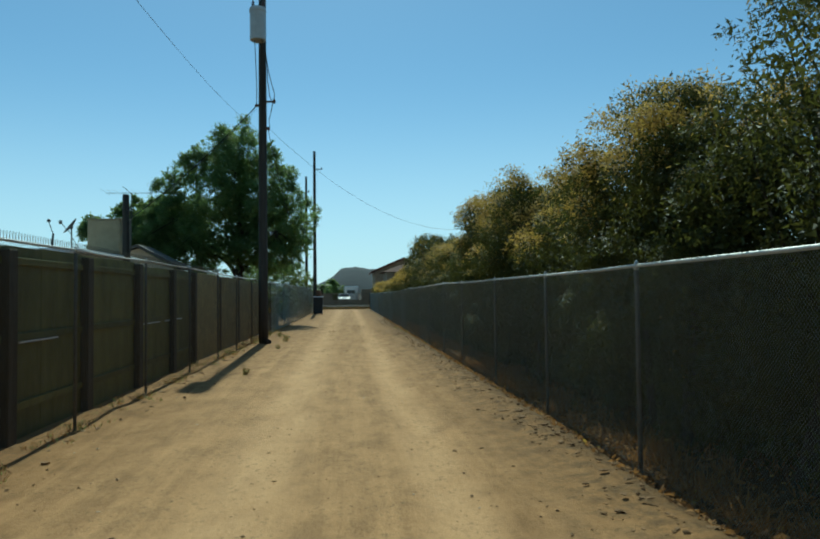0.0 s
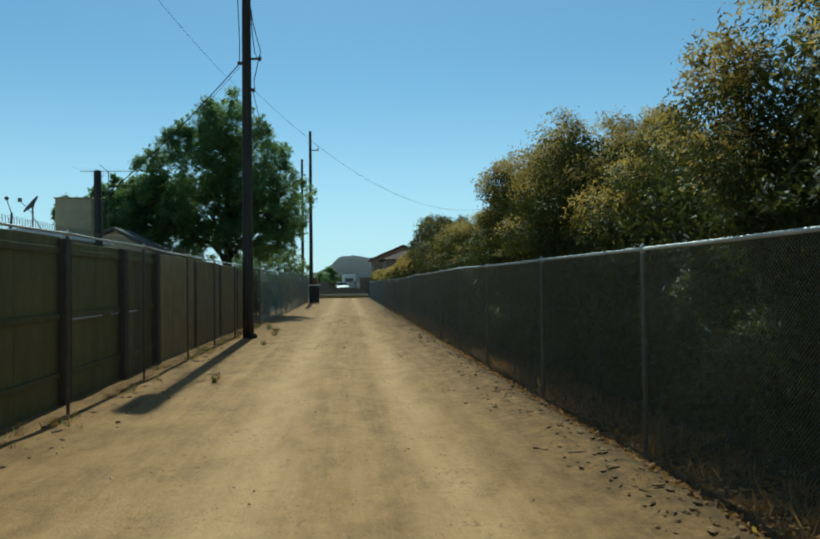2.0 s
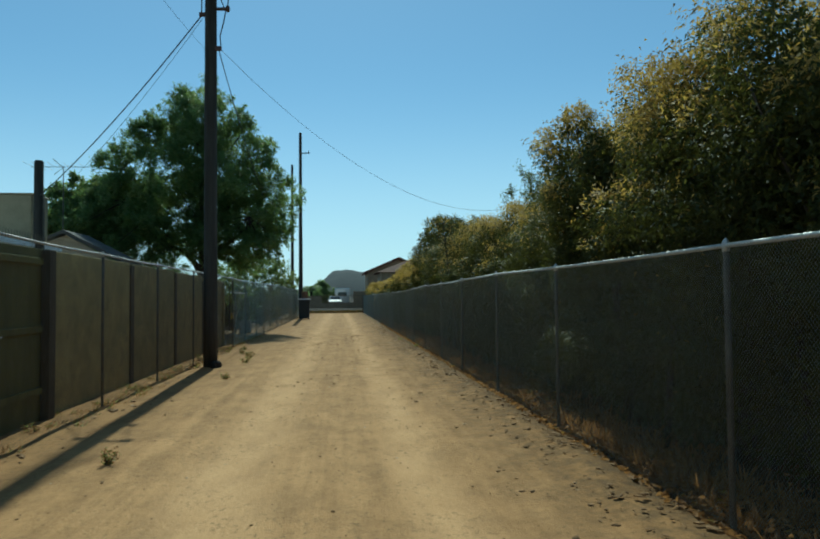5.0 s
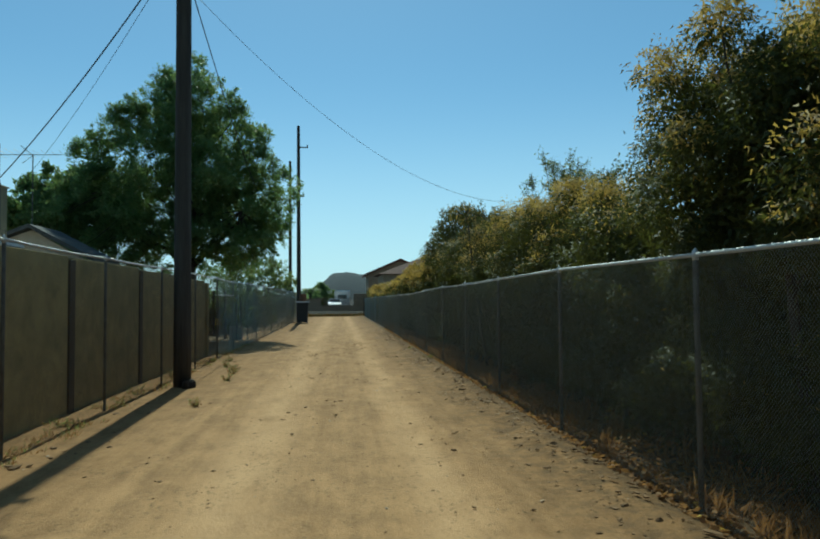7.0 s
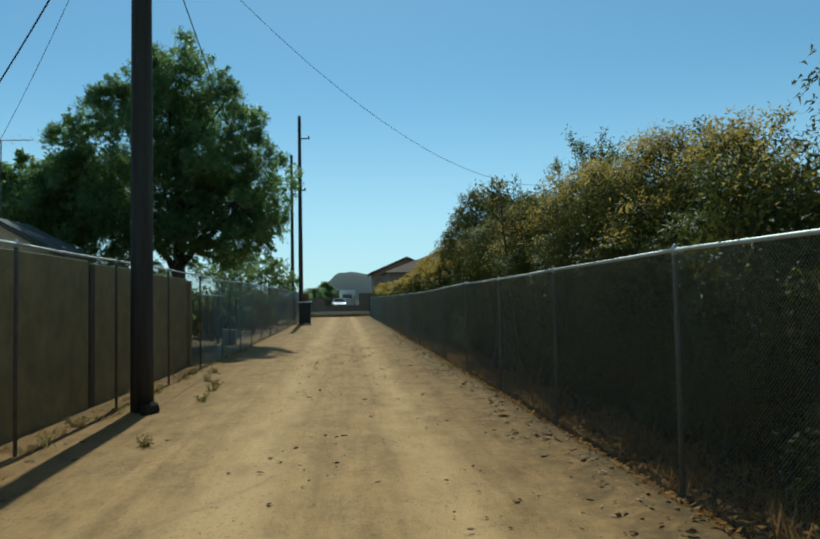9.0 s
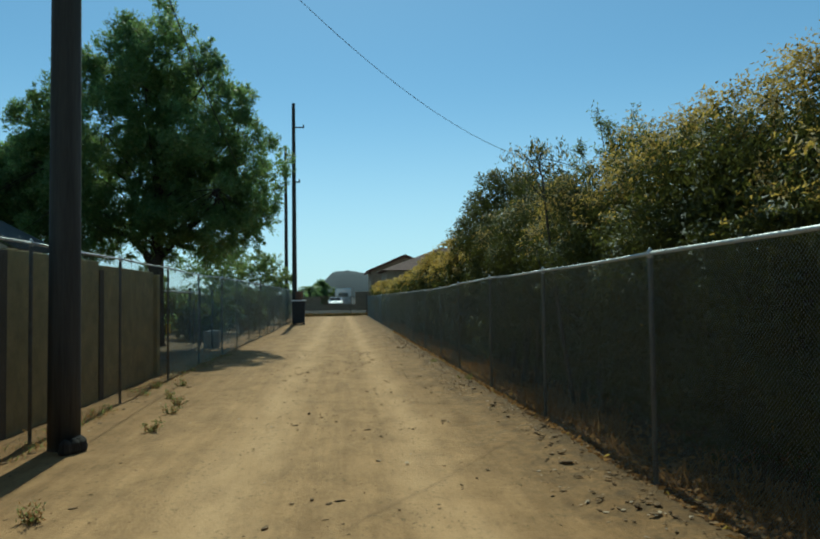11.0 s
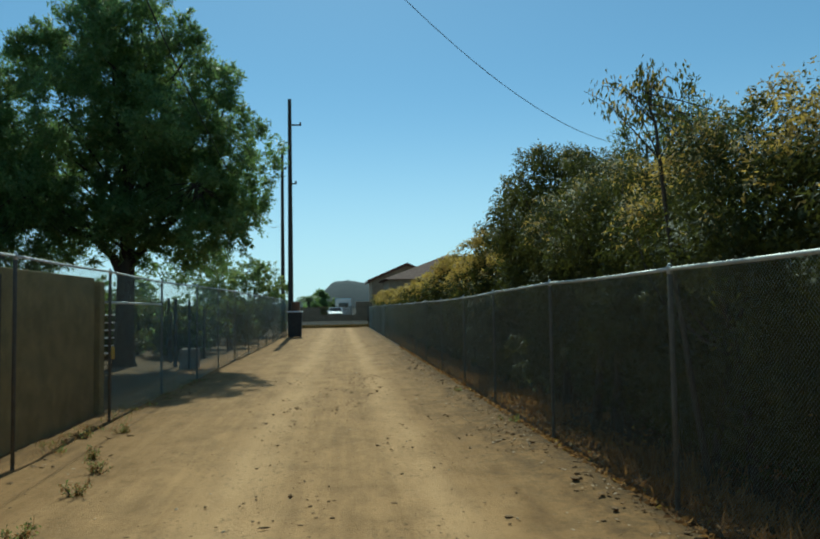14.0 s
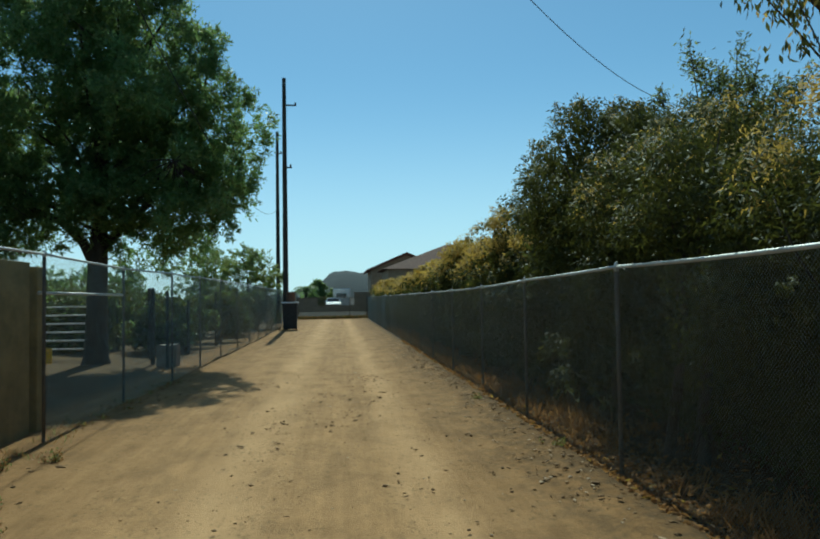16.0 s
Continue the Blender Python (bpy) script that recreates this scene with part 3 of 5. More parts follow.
def transformer_pole():
    x, y = -2.76, 25.85
    p = thing("utility_pole", "dark creosoted wooden utility pole carrying a grey transformer", "utility pole")
    body = part("pole", pole_body(x, y, 12.1, 0.165, 0.125), CREO, p, smooth=True)
    foot = Shape()
    rng = np.random.default_rng(3)
    for k in range(5):
        a = -0.9 + k * 0.45
        r = 0.07 + 0.03 * rng.random()
        foot.turned([(r * 0.7, 0), (r, 0.05), (r * 0.8, 0.13), (r * 0.3, 0.17)], (x + 0.19 * math.cos(a), y - 0.12 + 0.2 * math.sin(a), fall(y) - 0.02), 9)
    part("footing", foot, BARK, body, "lump of dark soil and rubble at the foot")
    tank = part("transformer", Shape().turned([(0.24, 10.32), (0.27, 10.34), (0.27, 11.30), (0.29, 11.31), (0.29, 11.38), (0.26, 11.45), (0.08, 11.52), (0.0, 11.52)], (x - 0.10, y - 0.44, 0), 20), CAN, p, "grey cylindrical pole transformer", smooth=False)
    for z in (10.5, 11.1):
        part("bracket", Shape().box((x - 0.16, y - 0.22, z), (x + 0.02, y - 0.1, z + 0.12), 0.01), POSTM, tank)
    for dx in (-0.26, 0.08):
        prof = [(0.03, 0)]
        for k in range(4):
            prof += [(0.055, 0.03 + k * 0.06), (0.03, 0.06 + k * 0.06)]
        part("bushing", Shape().turned(prof + [(0.012, 0.3)], (x + dx, y - 0.44, 11.44), 10), CERAM, tank, "brown porcelain bushing", smooth=True)
    part("secondary_arm", Shape().box((x + 0.13, y - 0.10, 8.30), (x + 0.40, y - 0.03, 8.36), 0.01).turned([(0.04, 8.27), (0.055, 8.31), (0.055, 8.36), (0.03, 8.41)], (x + 0.40, y - 0.07, 0), 10), CERAM, p)
    part("service_hook", Shape().box((x + 0.1, y - 0.10, 7.34), (x + 0.26, y - 0.02, 7.44), 0.01), CERAM, p)
    part("service_hook", Shape().box((x - 0.26, y - 0.08, 8.15), (x - 0.1, y, 8.24), 0.01), CERAM, p)

    def loop(pts, r=0.014):
        part("drop_cable", Shape().tube(pts, r, 6), CABLE, p, smooth=True)
    loop([(x + 0.1, y - 0.5, 10.35), (x + 0.16, y - 0.4, 9.9), (x + 0.24, y - 0.25, 9.3), (x + 0.36, y - 0.15, 8.8), (x + 0.42, y - 0.1, 8.6), (x + 0.40, y - 0.08, 8.38)])
    loop([(x + 0.04, y - 0.6, 10.35), (x + 0.19, y - 0.4, 9.7), (x + 0.2, y - 0.2, 9.0), (x + 0.26, y - 0.1, 8.5), (x + 0.32, y - 0.08, 8.36)])
    loop([(x + 0.36, y - 0.08, 8.3), (x + 0.30, y - 0.06, 8.0), (x + 0.22, y - 0.05, 7.7), (x + 0.24, y - 0.04, 7.42)])
    loop([(x - 0.2, y - 0.5, 10.35), (x - 0.19, y - 0.3, 9.6), (x - 0.18, y - 0.15, 8.8), (x - 0.2, y - 0.05, 8.22)])

    def line(a, b, sag, r, label):
        part("overhead_cable", Shape().tube(cable_points(a, b, sag, 32), r, 5), CABLE, p, label, smooth=True)
    line((x - 0.2, y, 8.2), (-9.62, 33.25, 4.95), 0.22, 0.016, "thick black twisted service cable")
    line((x - 0.2, y, 8.1), (-10.5, 37.0, 5.6), 0.25, 0.006, "thin service wire")
    line((x + 0.22, y, 7.4), (6.6, 35.2, 4.85), 1.25, 0.005, "black service cable over the alley")
    line((x + 0.18, y, 7.38), (-4.25, 76.6, 8.4), 2.2, 0.011, "black twisted cable along the alley")
    line((x - 0.1, y, 7.35), (-1.6, -8.0, 4.2), 0.8, 0.0035, "thin telephone wire")


def plain_pole(x, y, top, r0, r1, arms):
    p = thing("utility_pole", "tall slender dark wooden utility pole beside the alley", "utility pole", "far utility poles")
    part("pole", pole_body(x, y, top, r0, r1), CREO, p, smooth=True)
    for z, ln in arms:
        part("arm", Shape().box((x - 0.05, y - 0.22, z - 0.04), (x + ln, y - 0.14, z + 0.04), 0.008), STAIN, p)
        part("insulator", Shape().turned([(0.03, 0), (0.06, 0.03), (0.04, 0.07), (0.055, 0.1), (0.02, 0.15)], (x + ln - 0.06, y - 0.18, z + 0.04), 10), CERAM, p, smooth=True)


transformer_pole()
plain_pole(-2.78, 64.2, 14.5, 0.17, 0.11, [(12.85, 0.72), (9.2, 0.42)])
plain_pole(-4.25, 76.6, 14.3, 0.17, 0.11, [(12.6, 0.35)])


def service_post():
    p = thing("service_pole", "short thick dark wooden service pole beside a house", "utility pole")
    part("pole", Shape().turned([(0.15, 0), (0.145, 6.15), (0.11, 6.2)], (-9.66, 33.3, -0.05), 14), CREO, p, smooth=True)
    part("meter_pipe", Shape().tube([(-9.45, 33.2, 1.2), (-9.45, 33.2, 4.9), (-9.42, 33.1, 5.0)], 0.03, 8), POSTM, p, smooth=True)


service_post()


def refuse_cart():
    x0, x1, y, g = -2.86, -2.02, 62.9, fall(62.9)
    c = thing("wheelie_bin", "tall dark bin with a pale lid standing against a pole", "bin")
    s = Shape()
    w0, w1 = 0.36, 0.41
    xc = (x0 + x1) / 2
    s.add([(xc - w0, y - 0.33, g + 0.06), (xc + w0, y - 0.33, g + 0.06), (xc + w0, y + 0.33, g + 0.06), (xc - w0, y + 0.33, g + 0.06),
           (xc - w1, y - 0.4, g + 1.48), (xc + w1, y - 0.4, g + 1.48), (xc + w1, y + 0.4, g + 1.48), (xc - w1, y + 0.4, g + 1.48)],
          [(0, 3, 2, 1), (4, 5, 6, 7), (0, 1, 5, 4), (1, 2, 6, 5), (2, 3, 7, 6), (3, 0, 4, 7)])
    s.box((xc - w1 - 0.02, y - 0.42, g + 1.40), (xc + w1 + 0.02, y + 0.42, g + 1.47), 0.01)
    part("body", s, BINM, c)
    part("lid", Shape().box((xc - w1 - 0.05, y - 0.46, g + 1.485), (xc + w1 + 0.05, y + 0.46, g + 1.56), 0.02), WHITE, c, "pale grey lid")
    for dx in (-0.3, 0.3):
        part("wheel", Shape().tube([(xc + dx - 0.04, y + 0.36, g + 0.11), (xc + dx + 0.04, y + 0.36, g + 0.11)], 0.11, 14), TYRE, c)
    tagged(part("rusty_drum", Shape().turned([(0.24, 0), (0.25, 0.02), (0.25, 0.28), (0.26, 0.29), (0.25, 0.31), (0.25, 0.52), (0.23, 0.54)], (xc + 0.03, y - 0.02, g + 1.56), 16), RUST), "rust-brown drum lying on the lid of a bin", "drum")


refuse_cart()


# ---- trees ----
def hedge_tree(seed, y0, y1, top, xc=3.97, hx=1.2, leaves=60000, gold=0.5, label="", dense=1.0, leaf=0.062, square=3.0):
    """A rounded crown that reaches almost to the ground, on a few thin stems."""
    rng = np.random.default_rng(seed)
    t = thing("hedge_tree", label or "dense hedge tree with drooping olive leaves and golden tips", "tree", "tall hedge along the fence")
    yc, hw = (y0 + y1) / 2, (y1 - y0) / 2
    zm = top * 0.55

    def roof(x, y):
        q = np.minimum(1.0, np.abs((y - yc) / hw) ** square + np.abs((x - xc) / hx) ** square)
        lobe = 0.5 + 0.5 * np.sin(2.9 * y + 1.3 * seed + 0.8 * np.sin(2.3 * x)) * np.sin(2.4 * x + 0.7 * seed)
        puff = np.abs(np.sin(1.75 * y + 2.1 * seed + 0.9 * np.sin(1.9 * x + seed))) * np.abs(np.cos(1.6 * x + 0.5 * seed + 0.6 * np.sin(1.3 * y)))
        return (zm + (top - zm) * np.sqrt(1 - q)) * (0.955 - 0.05 * lobe + 0.115 * puff)

    def open_air(x, y, z):
        """Hollows between the boughs carry no leaves."""
        return noise.noise((x * 1.4, y * 1.4, z * 1.5 + seed)) > -0.22
    clumps = []
    while len(clumps) < int(26 * (y1 - y0) * dense):
        x, y = xc + hx * rng.uniform(-1, 0.72), yc + hw * rng.uniform(-1, 1)
        r = rng.uniform(0.2, 0.42)
        z = rng.uniform(0.15, 1) ** 0.8 * (roof(x, y) - r)
        if abs((y - yc) / hw) ** 2.4 + abs((x - xc) / hx) ** 2.6 < 1.0 and z > 0.15 and (z > 1.7 or x > xc - 0.6 * hx) and (
                z < 1.9 or open_air(x, y, z)):
            clumps.append((x, y, z, r))
    for _ in range(int(15 * (y1 - y0) * dense)):
        x, y = xc + hx * rng.uniform(-0.98, 0.8), yc + hw * rng.uniform(-0.98, 0.98)
        r = rng.uniform(0.16, 0.36)
        z = roof(x, y) - r * rng.uniform(0.5, 1.1)
        if open_air(x, y, z):
            clumps.append((x, y, z, r))
    for _ in range(int(7 * (y1 - y0) * dense)):
        clumps.append((xc + hx * rng.uniform(-0.35, 0.7), yc + hw * rng.uniform(-1, 1), rng.uniform(0.1, 1.0), rng.uniform(0.25, 0.4)))
    for _ in range(int(2.2 * (y1 - y0))):
        clumps.append((rng.uniform(3.05, 3.4), yc + hw * rng.uniform(-1, 1), rng.uniform(0.3, 1.8), rng.uniform(0.1, 0.22)))
    for k in range(3):
        stem = Shape()
        base = (xc - hx * rng.uniform(-0.2, 0.45), yc + hw * rng.uniform(-0.7, 0.7), fall(yc) - 0.1)
        head = (base[0] + rng.uniform(-0.3, 0.7), base[1] + rng.uniform(-0.6, 0.6), top * rng.uniform(0.55, 0.75))
        pts = limb(stem, base, head, rng.uniform(0.04, 0.075), 0.025, rng, 0.06, 8)
        near = sorted(clumps, key=lambda c: (Vector(c[:3]) - Vector(head)).length)
        for j in range(4):
            limb(stem, pts[4 + j], near[5 + 6 * j][:3], 0.02, 0.006, rng, 0.1, 4, 5)
        part("stem", stem, BARK2, t, "thin pale forked stem", smooth=True)
    # larger leaves added inside to block the sun and keep the front dark
    n = int(leaves * 0.22)
    core = np.c_[xc + hx * rng.uniform(-0.78, 0.7, n), yc + hw * rng.uniform(-0.95, 0.95, n), np.zeros(n)]
    core[:, 2] = 0.2 + rng.random(n) * (roof(core[:, 0], core[:, 1]) - 0.68)
    core = core[(core[:, 2] > 1.75) | (core[:, 0] > xc - 0.35 * hx)]
    part("light_block_leaves", leaf_mesh("light_block_leaves", core, rng.normal(size=core.shape), leaf * 1.7, leaf * 0.9, [LEAF_G], np.zeros(len(core)), 3), None, t)
    pos, way, idx, d, along, luck = sprays(rng, clumps, leaves, 22, 0.45, 0.3, (0.7, 1.2), 0.75)
    keep = (pos[:, 0] > np.where(pos[:, 2] > 2.0, 2.62, 2.86)) & (pos[:, 2] > 0.05) & ((pos[:, 0] < 4.97) | (pos[:, 2] > 1.85))
    pos, way, d, idx, along, luck = pos[keep], way[keep], d[keep], idx[keep], along[keep], luck[keep]
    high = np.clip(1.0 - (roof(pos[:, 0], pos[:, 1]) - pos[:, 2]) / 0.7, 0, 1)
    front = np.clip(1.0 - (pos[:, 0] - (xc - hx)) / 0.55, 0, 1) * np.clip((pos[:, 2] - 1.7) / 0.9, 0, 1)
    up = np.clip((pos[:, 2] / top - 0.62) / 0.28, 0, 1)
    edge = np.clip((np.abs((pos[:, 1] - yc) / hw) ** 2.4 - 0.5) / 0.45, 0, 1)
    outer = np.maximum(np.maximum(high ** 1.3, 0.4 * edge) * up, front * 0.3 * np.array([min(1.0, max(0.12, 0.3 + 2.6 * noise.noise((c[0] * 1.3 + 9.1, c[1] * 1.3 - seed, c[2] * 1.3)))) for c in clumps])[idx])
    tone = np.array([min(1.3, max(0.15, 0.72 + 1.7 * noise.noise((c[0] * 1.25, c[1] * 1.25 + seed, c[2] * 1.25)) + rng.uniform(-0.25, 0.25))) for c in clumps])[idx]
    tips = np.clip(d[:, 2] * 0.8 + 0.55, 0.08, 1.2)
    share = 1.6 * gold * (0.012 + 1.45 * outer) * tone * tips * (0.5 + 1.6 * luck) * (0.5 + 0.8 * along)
    # young: rim and top leaves that take the gold, sunlight painted in their colour
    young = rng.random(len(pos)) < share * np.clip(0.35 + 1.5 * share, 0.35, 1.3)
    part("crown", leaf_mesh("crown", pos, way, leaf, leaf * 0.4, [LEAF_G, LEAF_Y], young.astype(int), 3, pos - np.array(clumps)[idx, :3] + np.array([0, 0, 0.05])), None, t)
    return t


HEDGE = [  # seed, from, to, top, leaves, golden share
    (11, -5.0, 0.5, 4.2, 30000, 0.5), (12, 0.0, 3.6, 4.2, 34000, 0.5), (13, 3.0, 7.8, 4.4, 50000, 0.42), (14, 7.3, 10.15, 3.72, 80000, 0.75),
    (15, 10.0, 13.5, 3.2, 60000, 0.7), (16, 13.1, 15.8, 3.95, 72000, 1.0), (26, 14.9, 16.9, 3.6, 46000, 1.0), (17, 16.6, 18.92, 4.0, 86000, 0.7),
    (18, 18.9, 23.2, 3.02, 70000, 0.33), (19, 22.1, 25.2, 3.36, 76000, 0.42), (20, 24.9, 28.8, 3.2, 60000, 0.42), (27, 28.2, 31.4, 3.35, 55000, 0.14),
]
for seed, a, b, top, count, gold in HEDGE:
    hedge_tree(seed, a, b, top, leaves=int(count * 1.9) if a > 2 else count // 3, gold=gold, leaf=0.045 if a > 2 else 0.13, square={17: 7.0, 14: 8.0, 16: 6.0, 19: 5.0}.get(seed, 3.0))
hedge_tree(21, 30.8, 35.3, 4.3, xc=4.3, hx=1.35, leaves=120000, gold=0.05, label="dense dark-green hedge tree with a rounded top")
for k, (a, b, top) in enumerate([(35.0, 39.5, 3.25), (38.8, 43.5, 3.15), (42.8, 48.5, 3.0), (47.5, 54, 2.8), (53, 60, 2.65), (59, 67, 2.7), (66, 75, 2.75), (74, 84, 2.8)]):
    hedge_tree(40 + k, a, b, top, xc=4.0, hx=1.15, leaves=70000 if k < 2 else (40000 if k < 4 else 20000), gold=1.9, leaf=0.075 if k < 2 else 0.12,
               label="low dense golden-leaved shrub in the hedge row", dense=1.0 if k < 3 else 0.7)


def hedge_shoot():
    """A thin forked shoot that stands out of the hedge, with leaves hanging from its arching tips."""
    rng = np.random.default_rng(72)
    t = thing("hedge_shoot", "thin forked shoots with sparse hanging leaves above the hedge", "tree", "tall hedge along the fence")
    s = Shape()
    y = 27.2
    stem = limb(s, (3.35, y, -0.1), (2.95, y, 3.15), 0.032, 0.014, rng, 0.02, 10, 6)
    pos, way, pick = [], [], []
    stem += limb(s, stem[-1], (2.9, y + 0.05, 3.52), 0.014, 0.004, rng, 0.06, 4, 5)[1:]
    for k in range(15):
        dx = -0.62 + 1.4 * (k + rng.random()) / 15
        top = 3.6 - 0.45 * dx * dx - rng.uniform(0, 0.45)
        a = Vector(stem[9 + k % 5])
        end = Vector((2.9 + dx, y + rng.normal() * 0.12, top))
        arm = [a, a.lerp(end, 0.35) + Vector((0, 0, 0.05)), a.lerp(end, 0.7) + Vector((0, 0, 0.08)), end]
        s.tube(arm, [0.008, 0.006, 0.004, 0.002], 4)
        for j in range(5):
            c = arm[1 + j % 3] + Vector(rng.normal(size=3)) * 0.09
            for _ in range(12):
                pos.append((c + Vector(rng.normal(size=3)) * 0.045)[:])
                way.append(rng.normal(size=3) * 0.4 + np.array([0, 0, -1.2]))
                pick.append(int(rng.random() < 0.2))
    part("stem", s, BARK2, t, smooth=True)
    part("crown", leaf_mesh("crown", np.array(pos), np.array(way), 0.062, 0.02, [LEAF_G, LEAF_Y], np.array(pick)), None, t)


hedge_shoot()


def airy_tree():
    rng = np.random.default_rng(66)
    t = thing("airy_tree", "thin feathery grey-green tree standing behind the hedge", "tree")
    x, y = 8.95, 38.2
    P, W = [], []
    for k in range(14):
        s = Shape()
        tip = (x - 1.6 + 3.9 * (k + rng.random()) / 14, y + rng.uniform(-0.8, 0.8), rng.uniform(6.3, 7.1))
        pts = limb(s, (x + rng.normal() * 0.1, y + rng.normal() * 0.1, -0.2), tip, 0.05, 0.006, rng, 0.05, 10, 6)
        for j in range(12):
            a = pts[5 + j % 5]
            b = (a[0] + rng.normal() * 0.25, a[1] + rng.normal() * 0.3, min(7.25, a[2] + rng.uniform(0.2, 0.7)))
            tw = limb(s, a, b, 0.008, 0.002, rng, 0.1, 4, 4)
            for _ in range(85):
                q = tw[rng.integers(1, 5)]
                P.append(np.array(q) + rng.normal(size=3) * 0.09)
                W.append(rng.normal(size=3) + np.array([0, 0, 0.2]))
        part("stem", s, BARK2, t, smooth=True)
    P, W = np.array(P), np.array(W)
    part("crown", leaf_mesh("crown", P, W, 0.13, 0.036, [LEAF_G, LEAF_P], (rng.random(len(P)) < 0.4).astype(int)), None, t)


airy_tree()


# added wall: hides sunlit ground and stands for the dark inside the hedge
def back_wall():
    w = thing("hedge_backing", "added dark green wall behind the hedge, standing in for its shade", "wall", kind="structure")
    for k in range(30):
        a = -6 + 3.0 * k
        part("panel", Shape().box((5.02, a, -0.4), (5.1, a + 2.99, 1.75), 0.006), BACKING, w)


back_wall()


def service_mast():
    p = thing("service_mast", "thin weathered steel service mast behind the hedge", "mast")
    part("mast", Shape().turned([(0.03, -0.2), (0.03, 4.85), (0.02, 4.88)], (6.62, 35.22, 0), 10), POSTM, p, smooth=True)
    part("foot_plate", Shape().box((6.5, 35.1, -0.12), (6.74, 35.34, -0.04), 0.01), POSTM, p)


service_mast()


def broad_tree(name, label, base, fork, clumps, leaves, mats, size, trunk_r, seed, bark=BARK, droop=0.35, gold=0.0):
    rng = np.random.default_rng(seed)
    t = thing(name, label, "tree")
    s = Shape()
    b, f = Vector(base), Vector(fork)
    head = max(c[2] for c in clumps)
    lead = f + Vector((0.1 * trunk_r, 0, (head - f.z) * 0.62))
    pts = [b + Vector((0, 0, -0.2)), b.lerp(f, 0.06), b.lerp(f, 0.3), b.lerp(f, 0.7), f, f.lerp(lead, 0.35) + Vector((0.25 * trunk_r, 0, 0)), f.lerp(lead, 0.7), lead]
    s.tube(pts, [trunk_r * k for k in (1.6, 1.15, 1.0, 0.92, 0.88, 0.6, 0.4, 0.16)], 12)
    big = sorted(clumps, key=lambda c: -c[3])[:max(6, min(16, len(clumps) // 3))]
    for c in big:
        k = min(0.9, max(0.0, (c[2] - f.z - 1.2) / max(0.1, head - f.z)))
        limb(s, f.lerp(lead, k), c[:3], trunk_r * rng.uniform(0.1, 0.2) * (1.1 - 0.5 * k), 0.02, rng, 0.12, 7, 8)
    for c in clumps:
        o = big[int(np.argmin([(Vector(c[:3]) - Vector(q[:3])).length for q in big]))]
        if o is not c:
            limb(s, o[:3], c[:3], 0.02, 0.006, rng, 0.14, 5, 5)
    part("trunk", s, bark, t, smooth=True)
    # tufts: smaller clumps scattered over each large one
    tufts, out = [], []
    for c in clumps:
        for _ in range(int(6 + 16 * c[3] ** 2)):
            d = rng.normal(size=3)
            d /= np.linalg.norm(d)
            q = c[3] * rng.uniform(0.45, 1.0)
            tufts.append((c[0] + d[0] * q, c[1] + d[1] * q, c[2] + d[2] * q * 0.9, rng.uniform(0.2, 0.44) * min(1.3, 0.6 + 0.4 * c[3])))
            out.append(d)
    pos, way, idx, d, along, luck = sprays(rng, tufts, leaves, 20, 0.6, 0.15, (0.8, 1.7), droop, out)
    part("crown", leaf_mesh("crown", pos, way, size[0], size[1], mats, (rng.random(len(pos)) < gold * (0.3 + 1.4 * luck)).astype(int), 3, d + np.array([0, 0, 0.3])), None, t)
    return t


